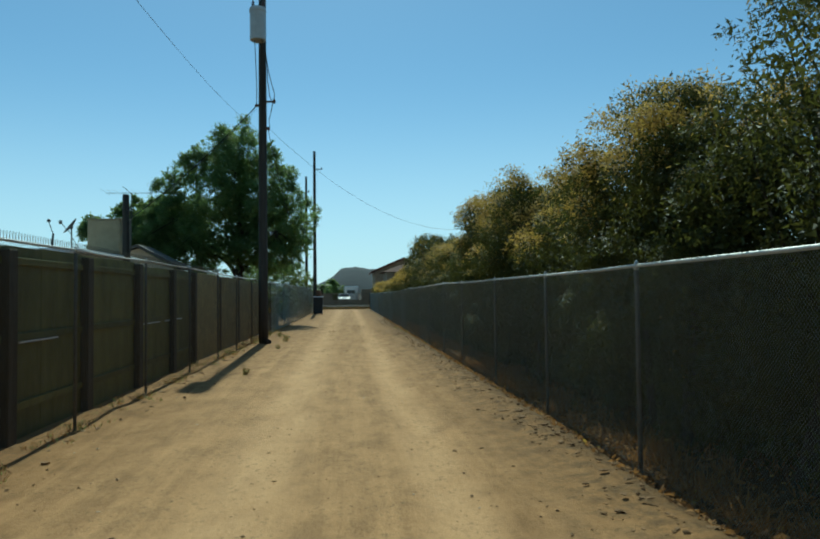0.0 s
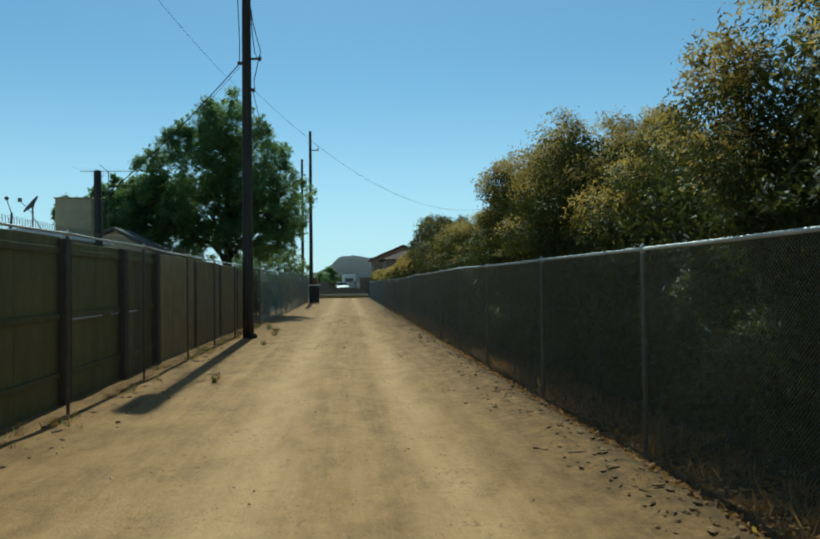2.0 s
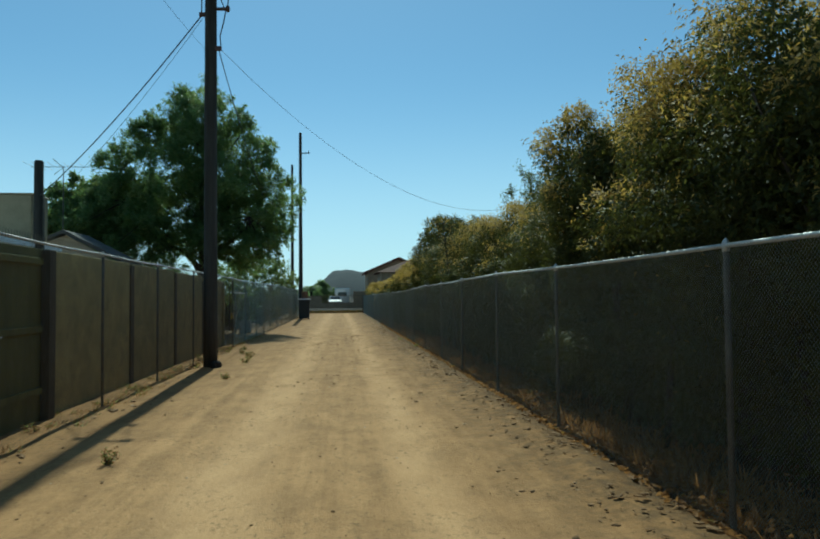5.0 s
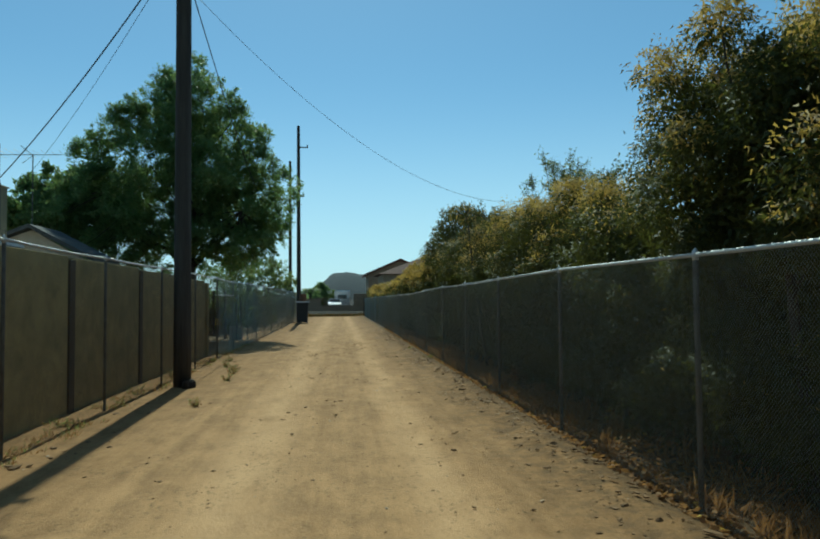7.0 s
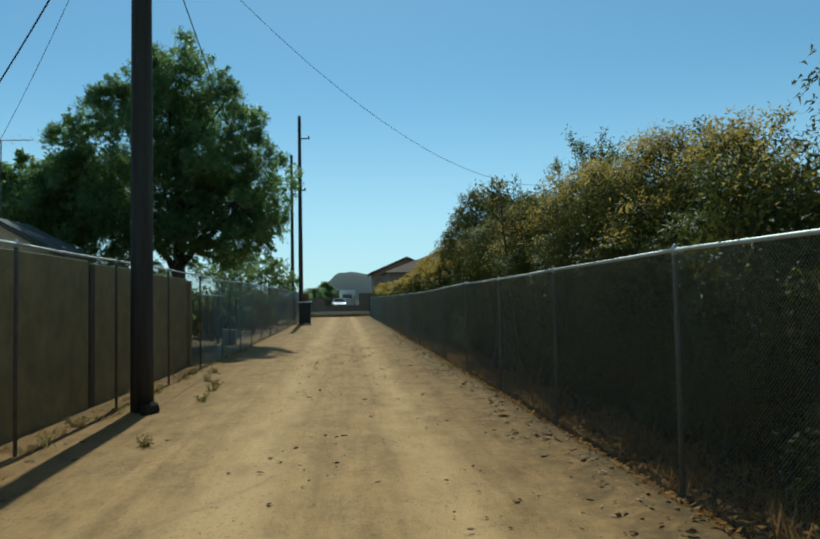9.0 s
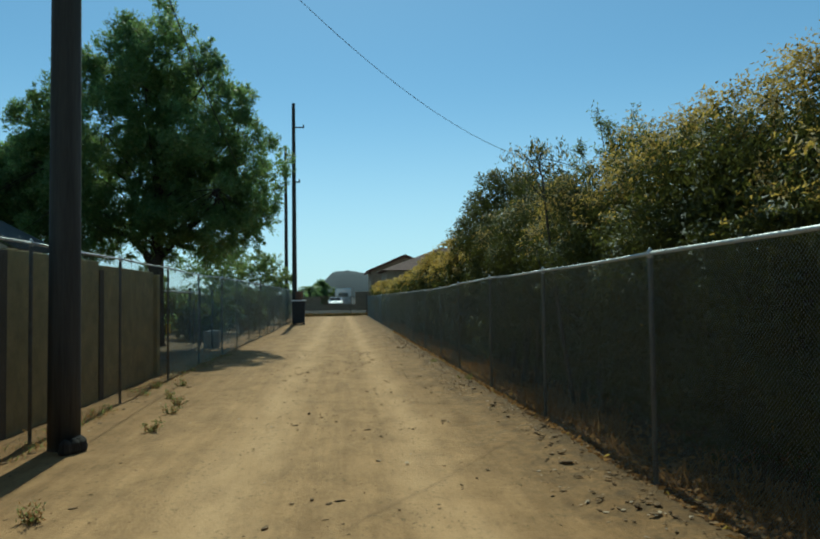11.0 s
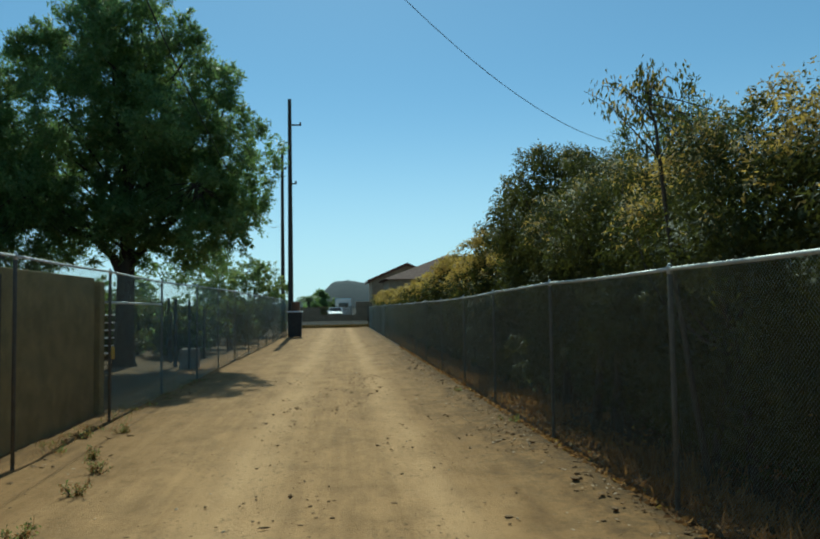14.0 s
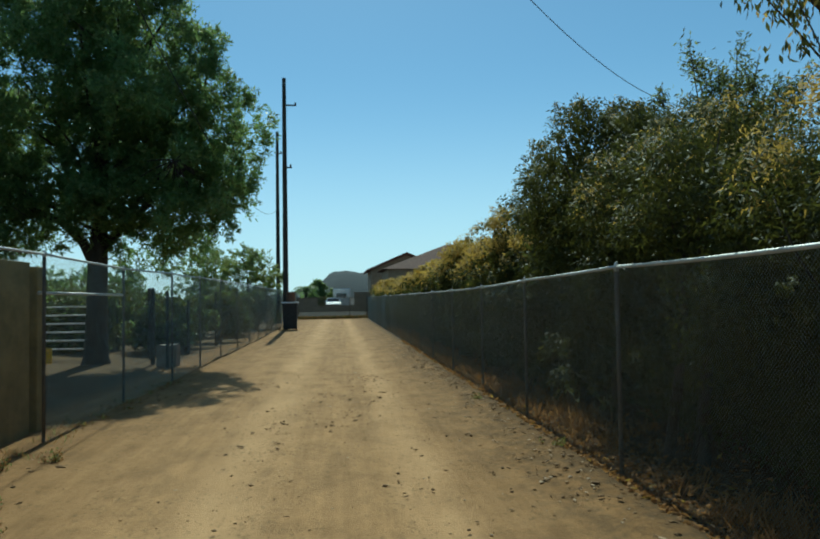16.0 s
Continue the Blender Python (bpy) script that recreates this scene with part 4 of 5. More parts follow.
def big_tree():
    bx, by = -6.3, 43.2
    lobes = [  # dx, dy, height, radius of the large masses
        (-0.1, 0.0, 11.0, 0.95), (0.6, -0.5, 10.0, 1.2), (-0.9, 0.2, 10.0, 1.2), (1.4, 0.2, 8.8, 1.15), (-1.7, -0.2, 9.0, 1.15), (0.0, -1.2, 8.6, 1.4),
        (2.7, -0.4, 8.2, 0.7), (2.8, 0.2, 7.3, 1.0), (3.8, -0.3, 6.2, 0.85), (3.4, 0.4, 5.0, 0.95), (2.3, -0.9, 5.2, 1.1), (1.2, -1.8, 6.8, 1.2), (-1.2, -1.6, 7.0, 1.2),
        (-2.7, -0.4, 8.2, 0.95), (-3.9, 0.0, 7.3, 1.0), (-3.1, -1.0, 6.0, 1.1), (-4.6, -0.2, 6.0, 0.95), (-2.3, -1.4, 5.0, 1.0), (-5.2, 0.1, 4.9, 0.85), (0.3, 1.6, 7.4, 1.5),
        (-2.05, 0.0, 9.7, 0.6), (-3.2, 0.0, 9.1, 0.6), (-3.9, 0.0, 8.3, 0.65), (1.9, 0.0, 9.6, 0.65), (3.1, 0.0, 8.75, 0.4), (3.5, 0.0, 4.5, 0.65), (3.2, 0.0, 3.8, 0.45),
        (-2.6, 1.2, 6.2, 1.3), (2.2, 1.4, 5.6, 1.1), (0.0, 0.0, 6.2, 1.2), (2.0, 0.0, 6.3, 1.0),
    ]
    rng = np.random.default_rng(90)
    skirt = []
    for k in range(52):  # lower boughs all round the trunk, hanging lowest at the sides
        dx = -5.6 + 8.9 * k / 51 + rng.uniform(-0.15, 0.15)
        low = 3.9 if -0.9 < dx < 0.35 else (2.45 if dx > 0 else 3.4 if dx > -2.6 else 2.5)
        skirt.append((dx, rng.uniform(-1.6, 1.0), rng.uniform(low, 5.2), rng.uniform(0.5, 0.8)))
    for dx, dy, z, r in lobes:
        for _ in range(1 if r < 0.9 else 2):
            w = rng.normal(size=3)
            w /= np.linalg.norm(w)
            skirt.append((dx + w[0] * r * 0.75, dy + w[1] * r * 0.75, z + 0.5 * w[2] * r - 0.1, 0.55 * r))
    for _ in range(9):  # filling foliage round the leader
        skirt.append((rng.uniform(-3.2, 2.8), rng.uniform(-0.4, 0.9), rng.uniform(4.8, 8.6), rng.uniform(0.7, 1.0)))
    lobes = [tuple(float(v) for v in c) for c in lobes + skirt]
    tree = broad_tree("shade_tree", "large shade tree with a dense deep-green crown and forked trunk", (bx, by, fall(by)), (bx + 0.05, by, 2.75),
               [(bx + dx, by + dy, z + 0.1, r) for dx, dy, z, r in lobes], 270000, [LEAF_D, LEAF_P], (0.115, 0.05), 0.29, 91, gold=0.2, droop=0.05)
    s = Shape()
    s.tube([(bx, by, 2.5), (bx - 0.3, by - 0.1, 3.2), (bx - 0.8, by - 0.2, 3.75), (bx - 1.6, by - 0.3, 4.1), (bx - 2.7, by - 0.2, 4.7), (bx - 3.6, by, 5.6)], [0.15, 0.13, 0.11, 0.09, 0.065, 0.03], 10)
    s.tube([(bx + 0.05, by, 2.9), (bx + 0.7, by - 0.1, 3.6), (bx + 1.5, by - 0.2, 4.3), (bx + 2.4, by - 0.2, 5.2)], [0.15, 0.12, 0.09, 0.04], 10)
    part("bough", s, BARK, tree, smooth=True)


big_tree()
broad_tree("shade_tree", "smaller dark-green tree behind a house roof", (-12.3, 44.5, -0.1), (-12.2, 44.5, 2.6),
           [(-12.1, 44.3, 6.7, 0.9), (-11.2, 44, 5.9, 1.0), (-13.3, 44.2, 6.0, 1.0), (-12.2, 43.6, 5.2, 1.2), (-10.6, 43.8, 4.6, 1.0), (-13.9, 44, 4.6, 1.1), (-12.4, 44, 3.8, 1.0), (-14.8, 44.5, 5.4, 0.9), (-11.4, 45, 7.0, 0.6), (-9.9, 44.4, 5.6, 0.7)],
           60000, [LEAF_D, LEAF_P], (0.15, 0.1), 0.2, 92, gold=0.15)


def far_tree(seed, x, y, h, w, leaves, mats, label, gold=0.3, size=(0.2, 0.1), low=0.35):
    rng = np.random.default_rng(seed)
    cl = []
    for _ in range(16):
        a = rng.uniform(0, 2 * math.pi)
        q = w * 0.5 * math.sqrt(rng.random()) * 0.8
        k = rng.random()
        cl.append((x + q * math.cos(a), y + q * math.sin(a), h * (low + (0.88 - low) * k) - 0.12 * q, w * rng.uniform(0.12, 0.2)))
    broad_tree("far_tree", label, (x, y, -0.25), (x, y, h * low * 0.8), cl, leaves, mats, size, max(0.06, w * 0.025), seed, gold=gold)


far_tree(101, -5.2, 66.0, 5.0, 4.2, 9000, [LEAF_P, LEAF_D], "pale-green feathery young tree behind the fence", 0.3, (0.16, 0.07))
far_tree(102, -8.4, 70.0, 5.6, 5.0, 10000, [LEAF_P, LEAF_D], "pale-green feathery young tree behind the fence", 0.4, (0.16, 0.07))
far_tree(103, -2.6, 121.5, 4.2, 4.6, 30000, [LEAF_D, LEAF_P], "round dark-green tree beyond the end of the alley", 0.25, low=0.15)
for k, (x, y, h, w) in enumerate([(-16, 74, 4.2, 6), (-24, 82, 4.6, 7), (-33, 86, 4.2, 7), (-13, 92, 4.2, 6), (-9, 105, 3.8, 5)]):
    far_tree(110 + k, x, y, h, w, 8000, [LEAF_D, LEAF_P], "dusty green tree in the yards beyond", 0.3, low=0.2)


def yard_bush(seed, x, y, h, w, mats, leaves, gold=0.3):
    rng = np.random.default_rng(seed)
    b = thing("yard_bush", "leafy green bush in the yard behind the chain-link", "bush", "bushes in the yard")
    cl = [(x + rng.normal() * w * 0.24, y + rng.normal() * w * 0.24, h * rng.uniform(0.15, 0.85), w * rng.uniform(0.14, 0.23)) for _ in range(20)]
    s = Shape()
    for c in cl[:7]:
        limb(s, (x + rng.normal() * 0.06, y + rng.normal() * 0.06, fall(y) - 0.1), c[:3], 0.03, 0.008, rng, 0.1, 5, 5)
    part("stem", s, BARK, b, smooth=True)
    pos, way, idx, d = clump_leaves(rng, cl, leaves, 0.3)
    part("crown", leaf_mesh("crown", pos, way, 0.13, 0.06, mats, (rng.random(len(pos)) < gold).astype(int)), None, b)


for k, (x, y, h, w) in enumerate([(-5.6, 49.5, 2.2, 1.9), (-11.5, 52.0, 2.3, 3.0), (-8.2, 55, 2.2, 2.4), (-5.0, 57, 2.3, 2.0), (-8.8, 54, 2.6, 3.0), (-13, 53, 2.6, 3.2), (-4.5, 64, 2.2, 2.4), (-10.5, 56, 2.8, 3.2), (-14.5, 60, 3.0, 3.6), (-5.6, 60, 2.4, 2.4), (-20, 64, 3.0, 4.0),
                                (-7.6, 48.2, 2.2, 2.4), (-9.6, 49.2, 2.3, 2.6), (-5.4, 47.4, 2.0, 1.8), (-4.6, 52.5, 2.2, 1.7)]):
    yard_bush(130 + k, x, y, h * 0.85, w, [LEAF_G, LEAF_D], 9000, 0.2)


def palm():
    x, y, g = -4.1, 118.0, -0.22
    p = thing("palm_tree", "small date palm with arching fronds beyond the alley", "palm")
    part("trunk", Shape().turned([(0.25, 0), (0.2, 0.4), (0.2, 2.0), (0.26, 2.5), (0.1, 2.8)], (x, y, g), 10), BARK, p)
    rng = np.random.default_rng(5)
    for k in range(34):
        a = 2 * math.pi * k / 34 + rng.uniform(-0.1, 0.1)
        up = rng.uniform(0.3, 1.5)
        ln = rng.uniform(1.8, 2.5)
        pts = [Vector((x + math.cos(a) * ln * t * math.cos(up * (1 - t * 0.4)), y + math.sin(a) * ln * t * math.cos(up * (1 - t * 0.4)), g + 2.7 + ln * (math.sin(up) * t - 0.75 * t * t))) for t in [i / 8 for i in range(9)]]
        s = Shape().tube(pts, [0.025 - 0.0024 * i for i in range(9)], 4)
        for i in range(1, 9):
            w = (pts[i] - pts[i - 1]).normalized()
            side = w.cross(Vector((0, 0, 1))).normalized()
            for sg in (-1, 1):
                for h in (0, 0.5):
                    q = pts[i - 1].lerp(pts[i], h)
                    tip = q + side * sg * 0.5 + w * 0.3 - Vector((0, 0, 0.2))
                    s.add([q, q + w * 0.09, tip], [(0, 1, 2)])
        part("frond", s, LEAF_D, p)


palm()


# ---- houses and things on their roofs ----
def flat_house():
    h = thing("house", "low beige house with a white flat roof behind the board fence", "house")
    part("wall", Shape().box((-19, 28.2, -0.2), (-10.0, 35.2, 3.25), 0.02), STUCCO, h)
    roof = part("roof", Shape().box((-19.3, 27.9, 3.25), (-9.7, 35.4, 3.42), 0.02), WHITE, h, "white coated flat roof")
    for y in (29.3, 32.2):
        w = part("window", Shape().box((-10.0, y, 1.0), (-9.96, y + 1.3, 2.2), 0.01), WHITE, h)
        part("pane", Shape().box((-9.965, y + 0.07, 1.07), (-9.952, y + 1.23, 2.13)), GLASS, w)


def gable_house():
    h = thing("house", "house with a low grey shingle gable roof", "house")
    xa, xb, xm, y0, y1 = -13.2, -8.1, -10.25, 36.9, 39.6
    part("wall", Shape().box((xa + 0.3, y0 + 0.3, -0.2), (xb - 0.4, y1 - 0.3, 3.0), 0.02).add(
        [(xa + 0.3, y0 + 0.31, 2.99), (xb - 0.4, y0 + 0.31, 2.99), (xm, y0 + 0.31, 4.02)], [(0, 1, 2)]), STUCCO, h)
    s = Shape()
    for (p, q) in (((xa, 3.0), (xm, 4.2)), ((xm, 4.2), (xb, 3.05))):
        s.add([(p[0], y0, p[1]), (q[0], y0, q[1]), (q[0], y1, q[1]), (p[0], y1, p[1]), (p[0], y0, p[1] - 0.14), (q[0], y0, q[1] - 0.14), (q[0], y1, q[1] - 0.14), (p[0], y1, p[1] - 0.14)],
              [(0, 1, 2, 3), (4, 7, 6, 5), (0, 4, 5, 1), (1, 5, 6, 2), (2, 6, 7, 3), (3, 7, 4, 0)])
    part("roof", s, SHING, h, "grey shingle roof")


def cooler_box():
    c = thing("rooftop_cooler", "square beige sheet-metal rooftop cooler unit", "cooler")
    part("body", Shape().box((-11.42, 33.6, 3.55), (-10.0, 34.9, 5.06), 0.03), COOLER, c)
    part("lid", Shape().box((-11.46, 33.56, 5.06), (-9.96, 34.94, 5.11), 0.015), COOLER, c)
    part("stand", Shape().box((-11.3, 33.7, 3.42), (-10.1, 34.8, 3.55), 0.01), POSTM, c)


def dish():
    d = thing("satellite_dish", "satellite dish on a short mast on a flat roof", "satellite dish")
    x, y, z = -10.75, 30.1, 4.35
    part("mast", Shape().tube([(x, y, 3.42), (x, y, 4.2), (x - 0.02, y, z)], 0.03, 8), POSTM, d, smooth=True)
    part("strut", Shape().tube([(x + 0.3, y + 0.2, 3.42), (x, y, 4.0)], 0.015, 6), POSTM, d)
    s = Shape()
    R, n, m = 0.38, 6, 20
    way = Vector((-0.74, -0.27, 0.6)).normalized()
    u = way.cross(Vector((0, 0, 1))).normalized()
    w = u.cross(way)
    vs = [Vector((x, y, z)) - way * 0.05]
    for i in range(1, n + 1):
        r = R * i / n
        for k in range(m):
            a = 2 * math.pi * k / m
            vs.append(Vector((x, y, z + 0.05)) + u * r * math.cos(a) * 0.9 + w * r * math.sin(a) + way * 0.6 * r * r)
    fs = [(0, 1 + k, 1 + (k + 1) % m) for k in range(m)]
    fs += [(1 + (i - 1) * m + k, 1 + i * m + k, 1 + i * m + (k + 1) % m, 1 + (i - 1) * m + (k + 1) % m) for i in range(1, n) for k in range(m)]
    back = [v - way * 0.012 for v in vs]
    s.add(vs, fs).add(back, [tuple(reversed(q)) for q in fs])
    part("reflector", s, BINM, d, "dull grey dish seen from behind")
    end = Vector((x, y, z - 0.1)) + way * 0.5
    arm = part("feed_arm", Shape().tube([(x, y, z - 0.25), end], 0.014, 6), POSTM, d)
    part("feed_horn", Shape().box(end - Vector((0.06, 0.04, 0.05)), end + Vector((0.06, 0.04, 0.09)), 0.01), POSTM, arm)
    v = thing("roof_vent", "dark metal roof vent pipe with a small cowl", "vent")
    part("pipe", Shape().tube([(-11.5, 30.1, 3.42), (-11.45, 30.1, 4.15)], [0.06, 0.035], 10), BINM, v)
    part("stay", Shape().tube([(-11.45, 30.1, 4.1), (-11.62, 30.1, 4.6)], 0.016, 6).turned([(0.03, 0), (0.07, 0.03), (0.07, 0.1), (0.02, 0.14)], (-11.62, 30.1, 4.58), 10), BINM, v)


def aerial():
    a = thing("television_aerial", "thin television aerial on a mast above a roof", "aerial")
    x, y, z = -11.55, 40.3, 7.2
    part("mast", Shape().tube([(x, y, 3.6), (x, y, z + 0.05)], 0.02, 6), POSTM, a)
    part("boom", Shape().tube([(x - 1.4, y + 0.2, z + 0.05), (x + 1.15, y - 0.2, z)], 0.014, 6), POSTM, a)
    for k in range(9):
        t = k / 8
        p = Vector((x - 1.4, y + 0.2, z + 0.05)).lerp(Vector((x + 1.15, y - 0.2, z)), t)
        ln = 0.75 - 0.45 * t
        part("element", Shape().tube([p + Vector((-0.05 * ln, -ln, 0.1)), p + Vector((0.05 * ln, ln, -0.02))], 0.007, 4), GALV, a)
    part("crossed_rod", Shape().tube([(x - 0.45, y, z + 0.38), (x, y, z), (x - 0.38, y, z - 0.3)], 0.015, 5), POSTM, a)


flat_house()
gable_house()
cooler_box()
dish()
aerial()


def far_houses():
    h = thing("house", "brown house with a steep red-brown gable roof beyond the hedge", "house")
    y0, y1, xm, xa, xb, zt, ze = 113.0, 124.0, 9.2, 3.9, 14.5, 7.4, 5.15
    part("wall", Shape().box((xa + 0.6, y0 + 0.5, -0.3), (xb - 0.6, y1 - 0.5, ze), 0.02).add([(xa + 0.6, y0 + 0.51, ze), (xb - 0.6, y0 + 0.51, ze), (xm, y0 + 0.51, zt - 0.35)], [(0, 1, 2)]), BROWNW, h)
    s = Shape()
    for (p, q) in (((xa, ze), (xm, zt)), ((xm, zt), (xb, ze))):
        s.add([(p[0], y0, p[1]), (q[0], y0, q[1]), (q[0], y1, q[1]), (p[0], y1, p[1]), (p[0], y0, p[1] - 0.3), (q[0], y0, q[1] - 0.3), (q[0], y1, q[1] - 0.3), (p[0], y1, p[1] - 0.3)],
              [(0, 1, 2, 3), (4, 7, 6, 5), (0, 4, 5, 1), (1, 5, 6, 2), (2, 6, 7, 3), (3, 7, 4, 0)])
    part("roof", s, REDRF, h, "red-brown tiled roof")
    for x in (6.6, 10.6):
        w = part("window", Shape().box((x, y0 + 0.44, 1.0), (x + 1.5, y0 + 0.5, 2.3), 0.01), WHITE, h)
        part("pane", Shape().box((x + 0.08, y0 + 0.425, 1.08), (x + 1.42, y0 + 0.438, 2.22)), GLASS, w)
    r = thing("house", "house with a pale red tile hip roof beyond the hedge", "house")
    part("wall", Shape().box((5.6, 98, -0.3), (20, 108, 4.6), 0.02), BROWNW, r)
    part("roof", Shape().add([(5.0, 97.4, 4.6), (20.6, 97.4, 4.6), (20.6, 108.6, 4.6), (5.0, 108.6, 4.6), (12.6, 102.9, 7.5), (16.0, 102.9, 7.5)],
                             [(0, 1, 5, 4), (1, 2, 5), (2, 3, 4, 5), (3, 0, 4), (0, 3, 2, 1)]), REDRF, r, "pale red tiled hip roof")
    t = thing("travel_trailer", "white boxy travel trailer parked behind a car", "trailer")
    part("body", Shape().box((-0.5, 122, 0.35), (1.95, 127.5, 2.85), 0.12), CREAM, t)
    part("window", Shape().box((0.0, 121.97, 1.6), (1.4, 122.0, 2.2), 0.01), GLASS, t)
    for x in (-0.4, 1.65):
        part("wheel", Shape().tube([(x, 124.5, 0.12), (x + 0.2, 124.5, 0.12)], 0.34, 16), TYRE, t)
    wl = thing("block_wall", "low brown block wall beyond the alley end", "wall", kind="structure")
    for a, b, z in ((-14, -2.45, 1.5), (-2.45, 2.35, 0.5), (2.35, 12, 2.2)):
        part("wall_run", Shape().box((a, 115, -0.4), (b, 115.2, z), 0.02).box((a - 0.04, 114.95, z), (b + 0.04, 115.25, z + 0.08), 0.01), BROWNW, wl)


far_houses()


def parked_car():
    c = thing("car", "white sport utility vehicle parked facing the alley", "car")
    x, y, g = -0.42, 116.2, fall(116)
    s = Shape()
    half = 0.97
    prof = [(0.0, 0.35), (0.0, 0.95), (0.12, 1.02), (1.15, 1.26), (1.85, 1.80), (4.4, 1.75), (4.75, 1.1), (4.75, 0.35)]
    left = [(x - half * (0.86 if z > 1.3 else 1), y + d, g + z) for d, z in prof]
    right = [(x + half * (0.86 if z > 1.3 else 1), y + d, g + z) for d, z in prof]
    n = len(prof)
    s.add(left + right, [tuple(range(n)), tuple(range(2 * n - 1, n - 1, -1))] + [(i, i + n, (i + 1) % n + n, (i + 1) % n) for i in range(n)])
    part("body", s, CARW, c)
    part("windscreen", Shape().add([(x - 0.84, y + 1.2, g + 1.325), (x + 0.84, y + 1.2, g + 1.325), (x + 0.74, y + 1.74, g + 1.725), (x - 0.74, y + 1.74, g + 1.725)], [(0, 1, 2, 3)]), GLASS, c)
    part("grille", Shape().box((x - 0.5, y - 0.03, g + 0.62), (x + 0.5, y, g + 0.88), 0.01), TYRE, c)
    part("bumper", Shape().box((x - 0.98, y - 0.12, g + 0.34), (x + 0.98, y, g + 0.56), 0.03), BINM, c)
    for sx in (-1, 1):
        part("headlight", Shape().box((x + sx * 0.75 - 0.18, y - 0.025, g + 0.66), (x + sx * 0.75 + 0.18, y, g + 0.88), 0.02), GLASS, c)
        part("mirror", Shape().box((x + sx * 1.08 - 0.1, y + 1.35, g + 1.15), (x + sx * 1.08 + 0.1, y + 1.45, g + 1.32), 0.03), CARW, c)
        for d in (0.9, 3.8):
            w = part("wheel", Shape().tube([(x + sx * 0.78, y + d, g + 0.35), (x + sx * 1.0, y + d, g + 0.35)], 0.36, 18), TYRE, c)
            part("rim", Shape().tube([(x + sx * 0.99, y + d, g + 0.35), (x + sx * 1.01, y + d, g + 0.35)], 0.22, 14), GALV, w)


parked_car()


def hill(name, label, y, pts, depth, mat):
    """A ridge: pts are (x, height) along its crest."""
    s = Shape()
    xs = np.linspace(pts[0][0], pts[-1][0], 160)
    zs = np.interp(xs, [p[0] for p in pts], [p[1] for p in pts])
    rows = 14
    for j in range(rows):
        t = j / (rows - 1)
        for x, z in zip(xs, zs):
            k = math.sin(math.pi * min(t, 1)) ** 0.8
            rough = 1 + 0.05 * noise.noise((x * 0.02, t * 6, 1)) + 0.03 * noise.noise((x * 0.08, t * 15, 4))
            s.v.append((x + (t - 0.5) * 30 * noise.noise((x * 0.01, 2, t)), y + (t - 0.5) * depth, -6 + (z + 6) * k * rough))
    n = len(xs)
    s.f = [(j * n + i, j * n + i + 1, (j + 1) * n + i + 1, (j + 1) * n + i) for j in range(rows - 1) for i in range(n - 1)]
    tagged(part(name, s, mat, smooth=True), label, "hill", kind="structure")


hill("far_hill", "hazy blue-grey scrub-covered hill on the horizon", 1500,
     [(-420, -4), (-260, 6), (-120, 10), (-60, 22), (-34, 36), (-12, 55), (16, 58), (60, 53), (110, 62), (170, 80), (260, 70), (420, 30), (600, 0)], 500, HILLM)


# ---- yard behind the left-hand chain-link ----
def corral():
    p = thing("corral_panel", "white pipe corral panel in the yard", "gate")
    x0, x1, y, g = -9.6, -7.0, 45.2, fall(45)
    for x in (x0, x1):
        part("upright", Shape().tube([(x, y, g), (x, y, g + 1.6)], 0.03, 8), WHITE, p)
    for k in range(6):
        z = g + 0.3 + 0.25 * k
        part("bar", Shape().tube([(x0, y, z), (x1, y, z)], 0.024, 8), WHITE, p)


def yard_clutter():
    c = thing("crate", "grey weathered wooden crate standing on the yard soil", "crate")
    x, y, g = -4.1, 42.0, fall(42.0)
    for k in range(4):
        part("slat", Shape().box((x - 0.25, y - 0.27, g + 0.02 + k * 0.14), (x + 0.25, y - 0.25, g + 0.14 + k * 0.14), 0.004), RAILW, c)
    part("core", Shape().box((x - 0.23, y - 0.245, g - 0.02), (x + 0.23, y + 0.25, g + 0.56), 0.01), RAILW, c)
    t = thing("tag", "bright yellow plastic tag tied to a fence post", "tag")
    part("plate", Shape().box((-3.31, 32.45, 0.86), (-3.22, 32.48, 1.05), 0.01), YELLOW, t)
    part("tie", Shape().tube([(-3.26, 32.45, 1.0), (-3.21, 32.3, 1.04)], 0.006, 5), YELLOW, t)


def yard_post(x, y, h, r):
    p = thing("yard_post", "rough dark wooden post standing in the yard", "post", "posts in the yard")
    part("post", Shape().turned([(r * 1.1, -0.2), (r, 0.1), (r * 0.92, h), (r * 0.6, h + 0.02)], (x, y, fall(y)), 10), CREO, p, smooth=True)


for x, y, h, r in [(-4.65, 42.6, 2.0, 0.075), (-4.02, 41.5, 1.9, 0.05), (-5.9, 47.0, 2.1, 0.07), (-4.3, 50.0, 2.0, 0.06), (-4.2, 54.5, 2.0, 0.06), (-4.5, 46.2, 1.7, 0.06), (-5.2, 44.4, 1.6, 0.05), (-7.4, 48.6, 1.9, 0.07)]:
    yard_post(x, y, h, r * 0.75)
corral()
yard_clutter()


